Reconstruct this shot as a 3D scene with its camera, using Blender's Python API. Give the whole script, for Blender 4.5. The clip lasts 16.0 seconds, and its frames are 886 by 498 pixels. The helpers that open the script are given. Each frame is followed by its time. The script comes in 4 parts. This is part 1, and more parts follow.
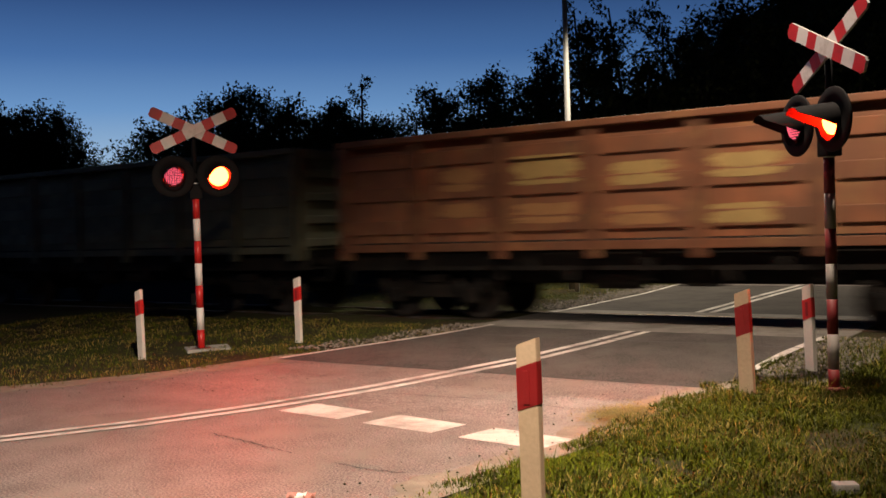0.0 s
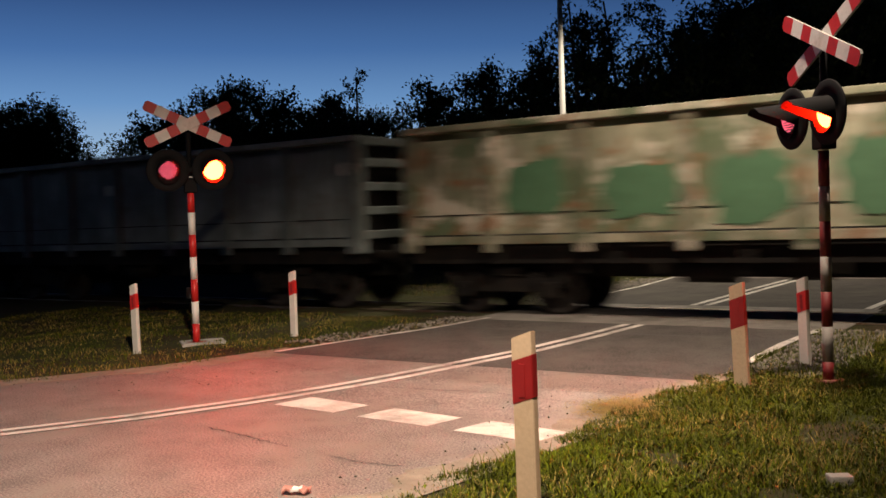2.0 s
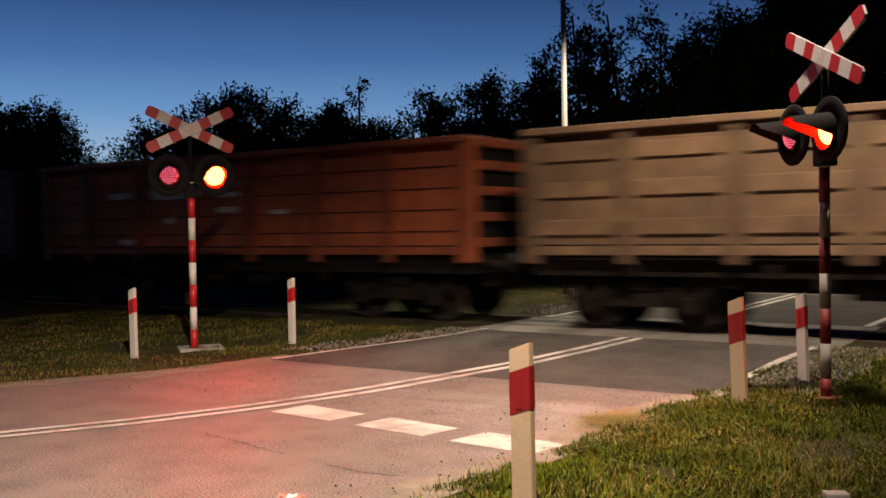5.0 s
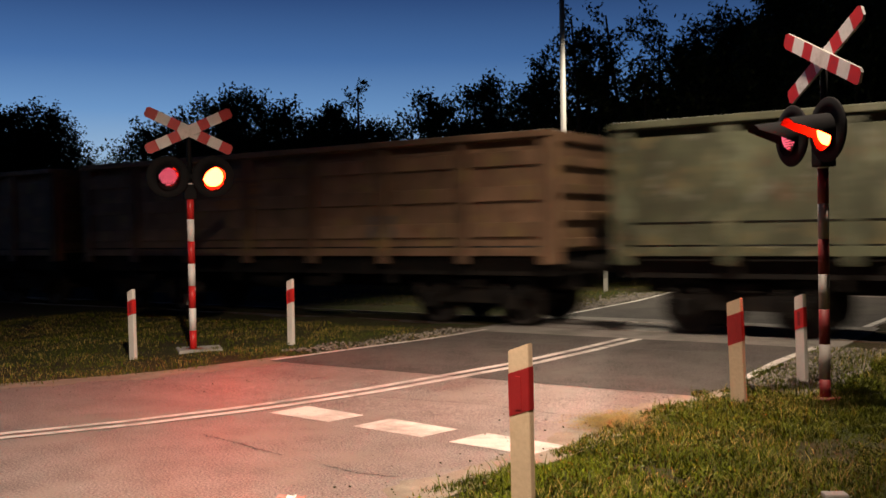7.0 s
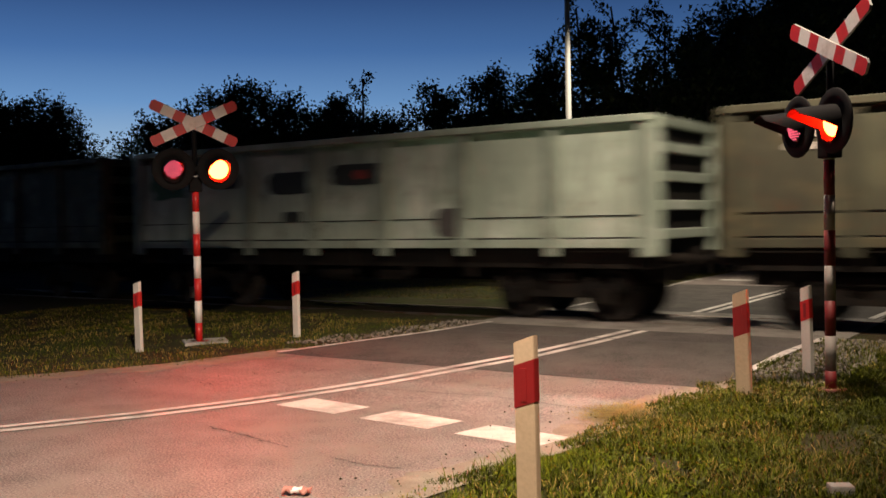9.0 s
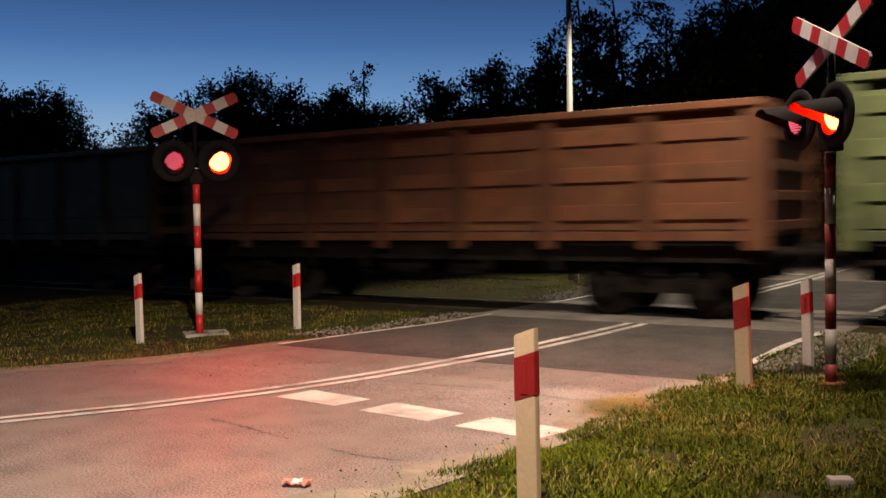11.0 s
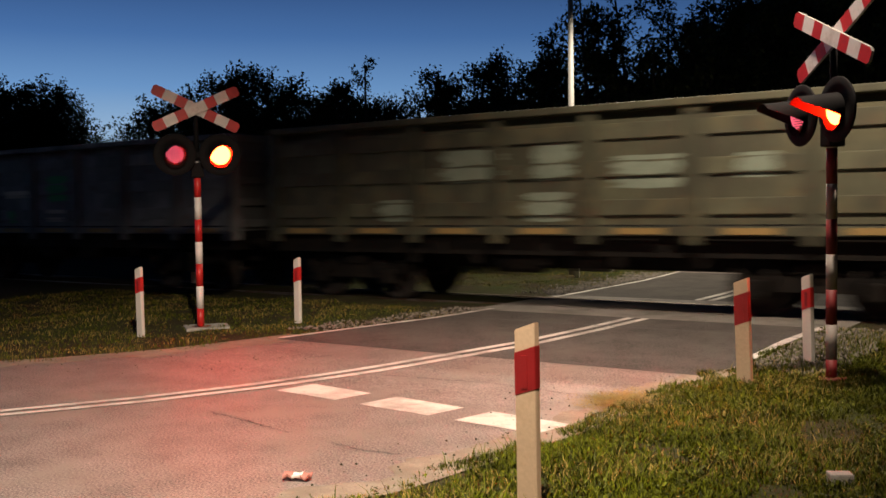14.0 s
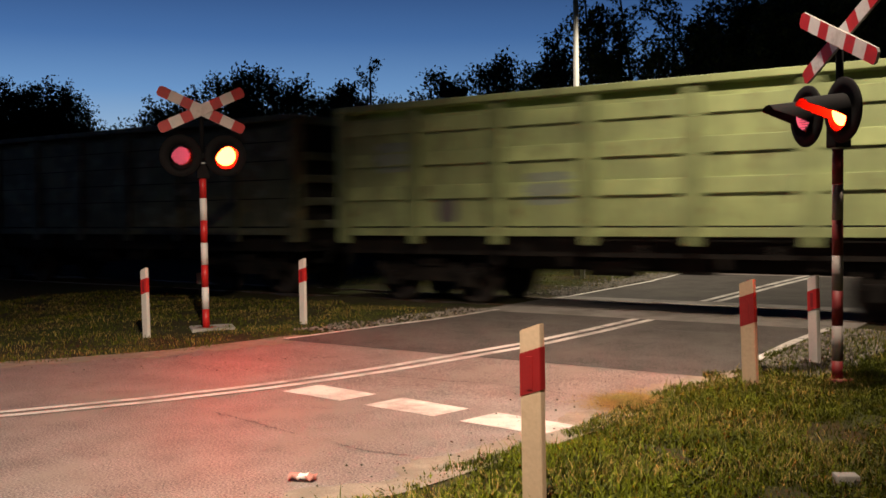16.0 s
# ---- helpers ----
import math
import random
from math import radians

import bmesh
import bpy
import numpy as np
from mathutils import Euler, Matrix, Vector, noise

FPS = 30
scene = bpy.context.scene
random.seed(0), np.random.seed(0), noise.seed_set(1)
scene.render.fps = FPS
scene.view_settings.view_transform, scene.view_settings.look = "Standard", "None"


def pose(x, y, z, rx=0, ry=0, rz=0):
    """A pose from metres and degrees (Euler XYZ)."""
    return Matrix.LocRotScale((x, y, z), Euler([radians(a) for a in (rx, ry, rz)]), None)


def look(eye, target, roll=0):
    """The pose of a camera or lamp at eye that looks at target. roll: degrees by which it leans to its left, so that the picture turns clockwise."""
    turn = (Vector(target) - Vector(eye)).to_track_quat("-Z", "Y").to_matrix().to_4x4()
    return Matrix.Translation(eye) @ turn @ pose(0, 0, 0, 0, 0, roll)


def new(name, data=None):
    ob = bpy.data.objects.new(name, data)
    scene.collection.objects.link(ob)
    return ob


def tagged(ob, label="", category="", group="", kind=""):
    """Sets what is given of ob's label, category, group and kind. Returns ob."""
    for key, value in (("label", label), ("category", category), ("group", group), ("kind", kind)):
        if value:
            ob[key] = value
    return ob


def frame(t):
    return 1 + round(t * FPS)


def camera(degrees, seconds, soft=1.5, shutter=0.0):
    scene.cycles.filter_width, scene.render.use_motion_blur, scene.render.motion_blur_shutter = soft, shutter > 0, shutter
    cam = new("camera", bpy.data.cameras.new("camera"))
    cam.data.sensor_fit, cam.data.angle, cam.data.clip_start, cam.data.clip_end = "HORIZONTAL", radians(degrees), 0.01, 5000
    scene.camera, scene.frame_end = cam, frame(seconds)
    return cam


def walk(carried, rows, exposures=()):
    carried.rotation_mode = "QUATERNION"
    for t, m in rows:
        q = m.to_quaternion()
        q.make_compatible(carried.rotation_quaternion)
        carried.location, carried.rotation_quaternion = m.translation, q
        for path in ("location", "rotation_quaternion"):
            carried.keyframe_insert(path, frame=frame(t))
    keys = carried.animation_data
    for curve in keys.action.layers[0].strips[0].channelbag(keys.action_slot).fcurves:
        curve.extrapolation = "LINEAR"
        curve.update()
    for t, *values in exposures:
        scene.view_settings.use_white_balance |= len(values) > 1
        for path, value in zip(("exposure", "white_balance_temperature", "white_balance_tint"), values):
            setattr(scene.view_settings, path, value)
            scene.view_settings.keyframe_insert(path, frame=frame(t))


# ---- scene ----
EYE = 1.935
cam = camera(48.27, 16.0, soft=1.6, shutter=0.8)
walk(cam, [
    (0, pose(0, 0, EYE, 88.636, 1.865, 34.345)),
    (0.5, pose(0, 0, EYE, 88.587, 2.132, 34.300)),
    (1, pose(0, 0, EYE, 88.440, 2.207, 34.283)),
    (1.5, pose(0, 0, EYE, 88.313, 2.089, 34.215)),
    (2, pose(0, 0, EYE, 88.246, 1.947, 34.062)),
    (2.5, pose(0, 0, EYE, 88.320, 1.548, 34.025)),
    (3, pose(0, 0, EYE, 88.485, 1.299, 33.928)),
    (3.5, pose(0, 0, EYE, 88.593, 1.284, 33.974)),
    (4, pose(0, 0, EYE, 88.665, 0.882, 34.032)),
    (6.5, pose(0, 0, EYE, 88.914, 1.074, 34.116)),
    (7, pose(0, 0, EYE, 88.879, 0.970, 34.008)),
    (7.5, pose(0, 0, EYE, 88.722, 1.024, 34.018)),
    (8, pose(0, 0, EYE, 88.617, 1.068, 34.067)),
    (8.5, pose(0, 0, EYE, 88.530, 1.006, 34.176)),
    (9, pose(0, 0, EYE, 88.424, 1.076, 34.306)),
    (11.5, pose(0, 0, EYE, 87.833, 0.961, 34.349)),
    (12, pose(0, 0, EYE, 87.728, 1.133, 34.351)),
    (12.5, pose(0, 0, EYE, 87.717, 1.146, 34.312)),
    (13, pose(0, 0, EYE, 87.754, 1.247, 34.325)),
    (13.5, pose(0, 0, EYE, 87.701, 1.129, 34.246)),
    (14, pose(0, 0, EYE, 87.663, 0.784, 34.407)),
    (14.5, pose(0, 0, EYE, 87.682, 1.025, 34.574)),
    (15, pose(0, 0, EYE, 87.696, 1.062, 34.640)),
    (15.5, pose(0, 0, EYE, 87.689, 0.931, 34.672)),
    (16, pose(0, 0, EYE, 87.723, 0.790, 34.705)),
])

# ---- world and large lights ----
RAIL_Z = 0.14           # top of rail above the near road
TRACK = 16.6            # distance of the track's centre line
scene.view_settings.exposure = 0.0

world = bpy.data.worlds.new("dusk_sky")
scene.world = world
world.use_nodes = True
wn, wl = world.node_tree.nodes, world.node_tree.links
wtc = wn.new("ShaderNodeTexCoord")
wsep = wn.new("ShaderNodeSeparateXYZ")
wramp = wn.new("ShaderNodeValToRGB")
wl.new(wtc.outputs["Generated"], wsep.inputs[0])
wl.new(wsep.outputs["Z"], wramp.inputs[0])
els = wramp.color_ramp.elements
els[0].position, els[0].color = 0.0, (0.30, 0.38, 0.46, 1)
els[1].position, els[1].color = 1.0, (0.004, 0.008, 0.03, 1)
for p, c in ((0.07, (0.25, 0.37, 0.51, 1)), (0.12, (0.115, 0.235, 0.44, 1)), (0.17, (0.05, 0.125, 0.30, 1)), (0.235, (0.019, 0.05, 0.150, 1)), (0.4, (0.009, 0.02, 0.07, 1))):
    e = els.new(p)
    e.color = c
wn["Background"].inputs[1].default_value = 0.8
wdot = wn.new("ShaderNodeVectorMath")
wdot.operation = "DOT_PRODUCT"
wdot.inputs[1].default_value = (-0.87, 0.5, 0)
wl.new(wtc.outputs["Generated"], wdot.inputs[0])
wside = wn.new("ShaderNodeMapRange")
wside.inputs["From Min"].default_value, wside.inputs["From Max"].default_value = -0.2, 1.0
wside.inputs["To Min"].default_value, wside.inputs["To Max"].default_value = 0.03, 1.28
wl.new(wdot.outputs["Value"], wside.inputs["Value"])
wl.new(wside.outputs[0], wn["Background"].inputs[1])
wl.new(wramp.outputs[0], wn["Background"].inputs[0])


def lamp(name, eye, target, watts, colour, size, spread, blend):
    d = bpy.data.lights.new(name, "SPOT")
    d.energy, d.color, d.shadow_soft_size = watts, colour, size
    d.spot_size, d.spot_blend = radians(spread), blend
    ob = new(name, d)
    ob.matrix_world = look(eye, target)
    return ob


WARM = (1.0, 0.80, 0.62)
lamp("street_light_road", (-1.9, 2.5, 8.0), (-7.0, 6.2, 0), 7600, WARM, 0.14, 76, 0.75)
lamp("street_light_crossing", (-3.0, 10.2, 8.9), (-3.5, 14.4, 0), 4300, WARM, 0.14, 108, 1.0)
lamp("street_light_far", (-10.4, 23.36, 9.05), (-6.8, 20.9, 0), 4000, (1.0, 0.86, 0.66), 0.14, 112, 0.5)


# ---- materials ----
def mat(name, base, rough=0.6, metal=0.0, vary=0.25, scale=8.0, fine=90.0, bump=0.15, dirt=None, dirt_amount=0.35, rand=0.0, dist=0.01, broad=1.0, contrast=0.4, stretch=1.0):
    """Procedural surface: base colour, two scales of variation, stains of a second colour, fine relief."""
    m = bpy.data.materials.new(name)
    m.use_nodes = True
    n, l = m.node_tree.nodes, m.node_tree.links
    b = n["Principled BSDF"]
    b.inputs["Roughness"].default_value, b.inputs["Metallic"].default_value = rough, metal
    tc = n.new("ShaderNodeTexCoord")
    big, small = n.new("ShaderNodeTexNoise"), n.new("ShaderNodeTexNoise")
    big.inputs["Scale"].default_value, big.inputs["Detail"].default_value = scale, 5
    small.inputs["Scale"].default_value, small.inputs["Detail"].default_value = fine, 4
    mp = n.new("ShaderNodeMapping")
    mp.inputs["Scale"].default_value = (1, 1, stretch)
    l.new(tc.outputs["Object"], mp.inputs["Vector"])
    for t in (big, small):
        l.new(mp.outputs[0], t.inputs["Vector"])
    add = n.new("ShaderNodeMath")
    add.operation = "ADD"
    soften = n.new("ShaderNodeMapRange")
    soften.inputs["To Min"].default_value, soften.inputs["To Max"].default_value = 0.5 - 0.5 * broad, 0.5 + 0.5 * broad
    l.new(big.outputs["Fac"], soften.inputs["Value"])
    l.new(soften.outputs[0], add.inputs[0])
    l.new(small.outputs["Fac"], add.inputs[1])
    mr = n.new("ShaderNodeMapRange")
    mr.inputs["From Min"].default_value, mr.inputs["From Max"].default_value = 1 - contrast, 1 + contrast
    mr.inputs["To Min"].default_value, mr.inputs["To Max"].default_value = 1 - vary, 1 + vary
    l.new(add.outputs[0], mr.inputs["Value"])
    mul = n.new("ShaderNodeMixRGB")
    mul.blend_type, mul.inputs[0].default_value = "MULTIPLY", 1.0
    mul.inputs[1].default_value = (*base, 1)
    l.new(mr.outputs[0], mul.inputs[2])
    out = mul.outputs[0]
    if dirt:
        st = n.new("ShaderNodeTexNoise")
        st.inputs["Scale"].default_value, st.inputs["Detail"].default_value, st.inputs["Roughness"].default_value = scale * 0.45, 8, 0.68
        l.new(mp.outputs[0], st.inputs["Vector"])
        r2 = n.new("ShaderNodeMapRange")
        r2.inputs["From Min"].default_value, r2.inputs["From Max"].default_value = 0.62 - dirt_amount * 0.4, 0.72 - dirt_amount * 0.2
        l.new(st.outputs["Fac"], r2.inputs["Value"])
        mx = n.new("ShaderNodeMixRGB")
        l.new(r2.outputs[0], mx.inputs[0])
        l.new(out, mx.inputs[1])
        mx.inputs[2].default_value = (*dirt, 1)
        out = mx.outputs[0]
    if rand:
        oi = n.new("ShaderNodeNewGeometry")
        r3 = n.new("ShaderNodeMapRange")
        r3.inputs["To Min"].default_value, r3.inputs["To Max"].default_value = 1 - rand, 1 + rand
        l.new(oi.outputs["Random Per Island"], r3.inputs["Value"])
        m3 = n.new("ShaderNodeMixRGB")
        m3.blend_type, m3.inputs[0].default_value = "MULTIPLY", 1.0
        l.new(out, m3.inputs[1])
        l.new(r3.outputs[0], m3.inputs[2])
        out = m3.outputs[0]
    l.new(out, b.inputs["Base Color"])
    if bump:
        bp = n.new("ShaderNodeBump")
        bp.inputs["Strength"].default_value, bp.inputs["Distance"].default_value = bump, dist
        l.new(add.outputs[0], bp.inputs["Height"])
        l.new(bp.outputs[0], b.inputs["Normal"])
    return m


def glow(name, colour, strength):
    m = bpy.data.materials.new(name)
    m.use_nodes = True
    b = m.node_tree.nodes["Principled BSDF"]
    b.inputs["Base Color"].default_value = (0.3, 0.02, 0.02, 1)
    b.inputs["Emission Color"].default_value = (*colour, 1)
    b.inputs["Emission Strength"].default_value = strength
    return m


ASPHALT_OLD = mat("asphalt_old", (0.205, 0.168, 0.150), 0.62, vary=0.7, scale=2.2, fine=55, bump=0.12, broad=0.25, contrast=0.17, dirt=(0.235, 0.195, 0.165), dirt_amount=0.25)
ASPHALT_NEW = mat("asphalt_new", (0.084, 0.076, 0.070), 0.85, vary=0.55, broad=0.3, contrast=0.18, scale=2.0, fine=55, bump=0.1, dirt=(0.11, 0.10, 0.088), dirt_amount=0.3)
SEAL = mat("tar_seal", (0.045, 0.04, 0.04), 0.7, vary=0.3, scale=6)
PAINT_ROAD = mat("road_paint", (0.64, 0.60, 0.55), 0.8, vary=0.2, scale=3, fine=60, bump=0.3, dirt=(0.33, 0.29, 0.26), dirt_amount=0.38)
SOIL = mat("soil", (0.046, 0.036, 0.02), 0.95, vary=0.45, scale=1.3, fine=40, bump=0.8, dirt=(0.04, 0.05, 0.014), dirt_amount=0.5, dist=0.03)
SAND = mat("sandy_dirt", (0.27, 0.225, 0.175), 0.95, vary=0.35, scale=4, fine=60, bump=0.8, dirt=(0.2, 0.165, 0.125), dirt_amount=0.4)
BALLAST = mat("ballast", (0.2, 0.18, 0.16), 0.95, vary=0.4, scale=10, fine=45, bump=0.9, rand=0.45, dist=0.02)
GRAVEL = mat("gravel", (0.18, 0.157, 0.135), 0.9, vary=0.3, scale=12, fine=60, bump=0.5, rand=0.5)
GRASS = mat("grass", (0.074, 0.088, 0.004), 0.5, vary=0.5, scale=1.2, fine=25, bump=0, rand=0.75)
STRAW = mat("dry_grass", (0.27, 0.20, 0.06), 0.7, vary=0.3, scale=2, fine=25, bump=0, rand=0.45)
LEAF = mat("leaf", (0.045, 0.06, 0.025), 0.65, vary=0.3, scale=2, fine=12, bump=0, rand=0.4)
BARK = mat("bark", (0.06, 0.05, 0.04), 0.9, vary=0.4, scale=6, fine=40, bump=0.8)
STEEL_RAIL = mat("rail_steel", (0.16, 0.13, 0.11), 0.5, metal=0.7, vary=0.3, scale=5, dirt=(0.12, 0.06, 0.03))
CONCRETE = mat("concrete", (0.4, 0.38, 0.35), 0.9, vary=0.25, scale=5, fine=60, bump=0.4, dirt=(0.25, 0.23, 0.2))
CONCRETE_PALE = mat("pale_concrete", (0.22, 0.20, 0.18), 0.9, vary=0.25, scale=3, fine=60, bump=0.4, dirt=(0.13, 0.12, 0.10), dirt_amount=0.4)
PLASTIC_WHITE = mat("white_plastic", (0.70, 0.66, 0.60), 0.5, vary=0.1, scale=4, fine=50, bump=0.08, dirt=(0.45, 0.4, 0.33), dirt_amount=0.22)
REFLECT_RED = mat("red_reflector", (0.25, 0.013, 0.014), 0.4, vary=0.15, scale=9, bump=0.05)
PAINT_WHITE = mat("white_enamel", (0.75, 0.72, 0.68), 0.45, vary=0.1, scale=5, bump=0.06, dirt=(0.5, 0.45, 0.4), dirt_amount=0.15)
PAINT_RED = mat("red_enamel", (0.52, 0.022, 0.02), 0.4, vary=0.12, scale=5, bump=0.06, dirt=(0.3, 0.02, 0.02), dirt_amount=0.15)
# Right signal post: the weak light on it is put into these darker colours.
SHADED_WHITE = mat("shaded_white_enamel", (0.27, 0.24, 0.215), 0.6, vary=0.15, scale=5, bump=0.06, dirt=(0.19, 0.165, 0.145), dirt_amount=0.3)
SHADED_RED = mat("shaded_red_enamel", (0.16, 0.011, 0.011), 0.6, vary=0.15, scale=5, bump=0.06, dirt=(0.14, 0.012, 0.012), dirt_amount=0.25)
SIGN_WHITE = mat("sign_white_enamel", (0.66, 0.64, 0.62), 0.5, vary=0.12, scale=5, bump=0.06, dirt=(0.40, 0.37, 0.34), dirt_amount=0.25)
SIGN_RED = mat("sign_red_enamel", (0.46, 0.016, 0.014), 0.5, vary=0.15, scale=5, bump=0.06, dirt=(0.24, 0.016, 0.016), dirt_amount=0.25)
AGED = mat("yellowed_plastic", (0.52, 0.385, 0.255), 0.6, vary=0.12, scale=3, fine=40, bump=0.1, dirt=(0.40, 0.28, 0.17), dirt_amount=0.3)
FADED_PINK = mat("faded_pink", (0.44, 0.2, 0.16), 0.6, vary=0.2, scale=20)
BLACK = mat("black_paint", (0.009, 0.0085, 0.009), 0.75, vary=0.2, scale=8, bump=0.1)
GALV = mat("galvanised_steel", (0.33, 0.32, 0.30), 0.6, metal=0.1, vary=0.15, scale=4, fine=30, bump=0.1)
DARK_IRON = mat("grimy_iron", (0.014, 0.0125, 0.0115), 0.8, metal=0.2, vary=0.4, scale=5, bump=0.3, dirt=(0.026, 0.02, 0.015))
WHEEL_STEEL = mat("wheel_steel", (0.04, 0.034, 0.03), 0.65, metal=0.2, vary=0.3, scale=6, bump=0.2)
for dull in (GRASS, STRAW, ASPHALT_NEW, BLACK, DARK_IRON, WHEEL_STEEL, SOIL, LEAF, BALLAST):
    dull.node_tree.nodes["Principled BSDF"].inputs["Specular IOR Level"].default_value = 0.12
LAMP_ON = glow("signal_red_lit", (1.0, 0.0055, 0.0008), 760)
LENS_DARK = mat("dark_red_lens", (0.03, 0.003, 0.003), 0.3, vary=0.1, scale=9, bump=0.0)
LED_DIM = glow("led_dim", (1.0, 0.13, 0.2), 1.6)


# ---- mesh helpers ----
def box(bm, x0, y0, z0, x1, y1, z1, bevel=0.0, mi=0, m=None):
    vs = [bm.verts.new((x, y, z)) for x in (x0, x1) for y in (y0, y1) for z in (z0, z1)]
    fs = [bm.faces.new([vs[i] for i in f]) for f in ((0, 1, 3, 2), (4, 6, 7, 5), (0, 4, 5, 1), (2, 3, 7, 6), (0, 2, 6, 4), (1, 5, 7, 3))]
    for f in fs:
        f.material_index = mi
    if m is not None:
        bmesh.ops.transform(bm, matrix=m, verts=vs)
    if bevel:
        es = list({e for f in fs for e in f.edges})
        r = bmesh.ops.bevel(bm, geom=es, offset=bevel, segments=2, affect="EDGES", profile=0.6)
        for f in r["faces"]:
            f.material_index = mi


def tube(bm, pts, radii, seg=12, mi=0, caps=True, smooth=True):
    """A round bar through pts, with a radius at each of them."""
    pts = [Vector(p) for p in pts]
    rings = []
    for i, p in enumerate(pts):
        d = (pts[min(i + 1, len(pts) - 1)] - pts[max(i - 1, 0)]).normalized()
        a = d.orthogonal().normalized() if abs(d.z) < 0.99 else Vector((1, 0, 0))
        b = d.cross(a).normalized()
        a = b.cross(d)
        rings.append([bm.verts.new(p + radii[i] * (math.cos(2 * math.pi * k / seg) * a + math.sin(2 * math.pi * k / seg) * b)) for k in range(seg)])
    for r0, r1 in zip(rings, rings[1:]):
        for k in range(seg):
            f = bm.faces.new((r0[k], r0[(k + 1) % seg], r1[(k + 1) % seg], r1[k]))
            f.material_index, f.smooth = mi, smooth
    if caps:
        for r in (rings[0][::-1], rings[-1]):
            bm.faces.new(r).material_index = mi


def revolve(bm, profile, seg=28, m=None, mi=0):
    """Turns a profile of (radius, along y) about the y axis."""
    rings = []
    for r, y in profile:
        ring = [bm.verts.new((r * math.cos(2 * math.pi * k / seg), y, r * math.sin(2 * math.pi * k / seg))) for k in range(seg)] if r > 1e-5 else [bm.verts.new((0, y, 0))]
        rings.append(ring)
    for a, b in zip(rings, rings[1:]):
        for k in range(seg):
            j = (k + 1) % seg
            vs = [a[k % len(a)], a[j % len(a)], b[j % len(b)], b[k % len(b)]]
            vs = list(dict.fromkeys(vs))
            if len(vs) > 2:
                f = bm.faces.new(vs)
                f.smooth, f.material_index = True, mi
    if m is not None:
        bmesh.ops.transform(bm, matrix=m, verts=[v for r in rings for v in r])


def mesh_of(name, bm, *materials, recalc=True):
    if recalc:
        bmesh.ops.recalc_face_normals(bm, faces=bm.faces)
    me = bpy.data.meshes.new(name)
    bm.to_mesh(me)
    bm.free()
    for m in materials:
        me.materials.append(m)
    return me


def part(name, bm, material, parent, label=""):
    """Links a bmesh as one mesh object under a thing or a part."""
    mats = material if isinstance(material, (list, tuple)) else [material]
    ob = new(name, mesh_of(name, bm, *mats))
    ob.parent = parent
    if label:
        ob["label"] = label
    return ob


def thing(name, label, category, group="", m=None):
    ob = new(name)
    ob.empty_display_size = 0.2
    if m is not None:
        ob.matrix_basis = m
    return tagged(ob, label, category, group)


def pymesh(name, verts, faces, material, smooth=False):
    me = bpy.data.meshes.new(name)
    me.from_pydata(verts, [], faces)
    for m in material if isinstance(material, (list, tuple)) else [material]:
        me.materials.append(m)
    if smooth:
        me.polygons.foreach_set("use_smooth", [True] * len(me.polygons))
    me.update()
    return me


# ---- ground, road, track ----
def rise(y):
    """Height of the ground: the road climbs a little to the track and runs on level behind it."""
    a = min(max((15.08 - y) / 7.63, 0), 1)
    return RAIL_Z * (1 - a * a * (3 - 2 * a))


def lerp_rows(rows, y):
    for (y0, *a), (y1, *b) in zip(rows, rows[1:]):
        if y <= y1:
            f = min(max((y - y0) / (y1 - y0), 0), 1)
            return [p + (q - p) * f for p, q in zip(a, b)]
    return list(rows[-1][1:])


# distance, left edge, centre line, right edge of the road
ROAD = [(-40, -90, -64, -52), (-20, -52, -38, -29), (-8, -32, -22.5, -15.5), (-2, -23.5, -15.6, -8.9), (2, -18.2, -11.9, -5.9), (4, -15.6, -10.05, -4.6),
        (5.41, -13.8, -8.98, -4.2), (6.57, -12.7, -8.34, -4.05), (7.72, -11.76, -7.87, -3.92), (9.11, -10.88, -7.39, -3.88), (10.39, -10.39, -7.04, -3.73), (11.87, -9.93, -6.63, -3.5),
        (13.25, -9.48, -6.43, -3.49), (13.98, -9.36, -6.37, -3.44), (14.89, -9.3, -6.32, -3.38), (17.3, -9.36, -6.42, -3.35), (22.28, -9.5, -6.5, -3.24), (25.95, -9.95, -6.5, -3.14), (43.25, -11.0, -7.14, -3.46), (86.5, -14.0, -9.73, -5.41)]


def edges_at(y):
    return lerp_rows(ROAD, y)


def on_road(x, y, pad=0.0):
    l, c, r = edges_at(y)
    return l - pad < x < r + pad


def in_track(y, pad=0.0):
    return abs(y - TRACK) < 2.1 + pad


def ground_z(x, y):
    z = rise(y)
    if on_road(x, y, -0.2):
        return z - 0.03
    l, c, r = edges_at(y)
    d = min(abs(x - l), abs(x - r))
    k = min(d / 2.0, 1)
    z += k * 0.07 * (noise.noise((x * 0.5, y * 0.5, 0)) + 0.5 * noise.noise((x * 1.7, y * 1.7, 3)))
    return z - 0.008


def axis_steps(lo, hi, step, far):
    a = list(np.arange(lo, hi + 1e-6, step))
    d, g = step, []
    while d < far:
        d *= 1.35
        g.append(d)
    out, up, dn = a[:], a[-1], a[0]
    for d in g:
        up += d
        dn -= d
        out.append(up)
        out.insert(0, dn)
    return out


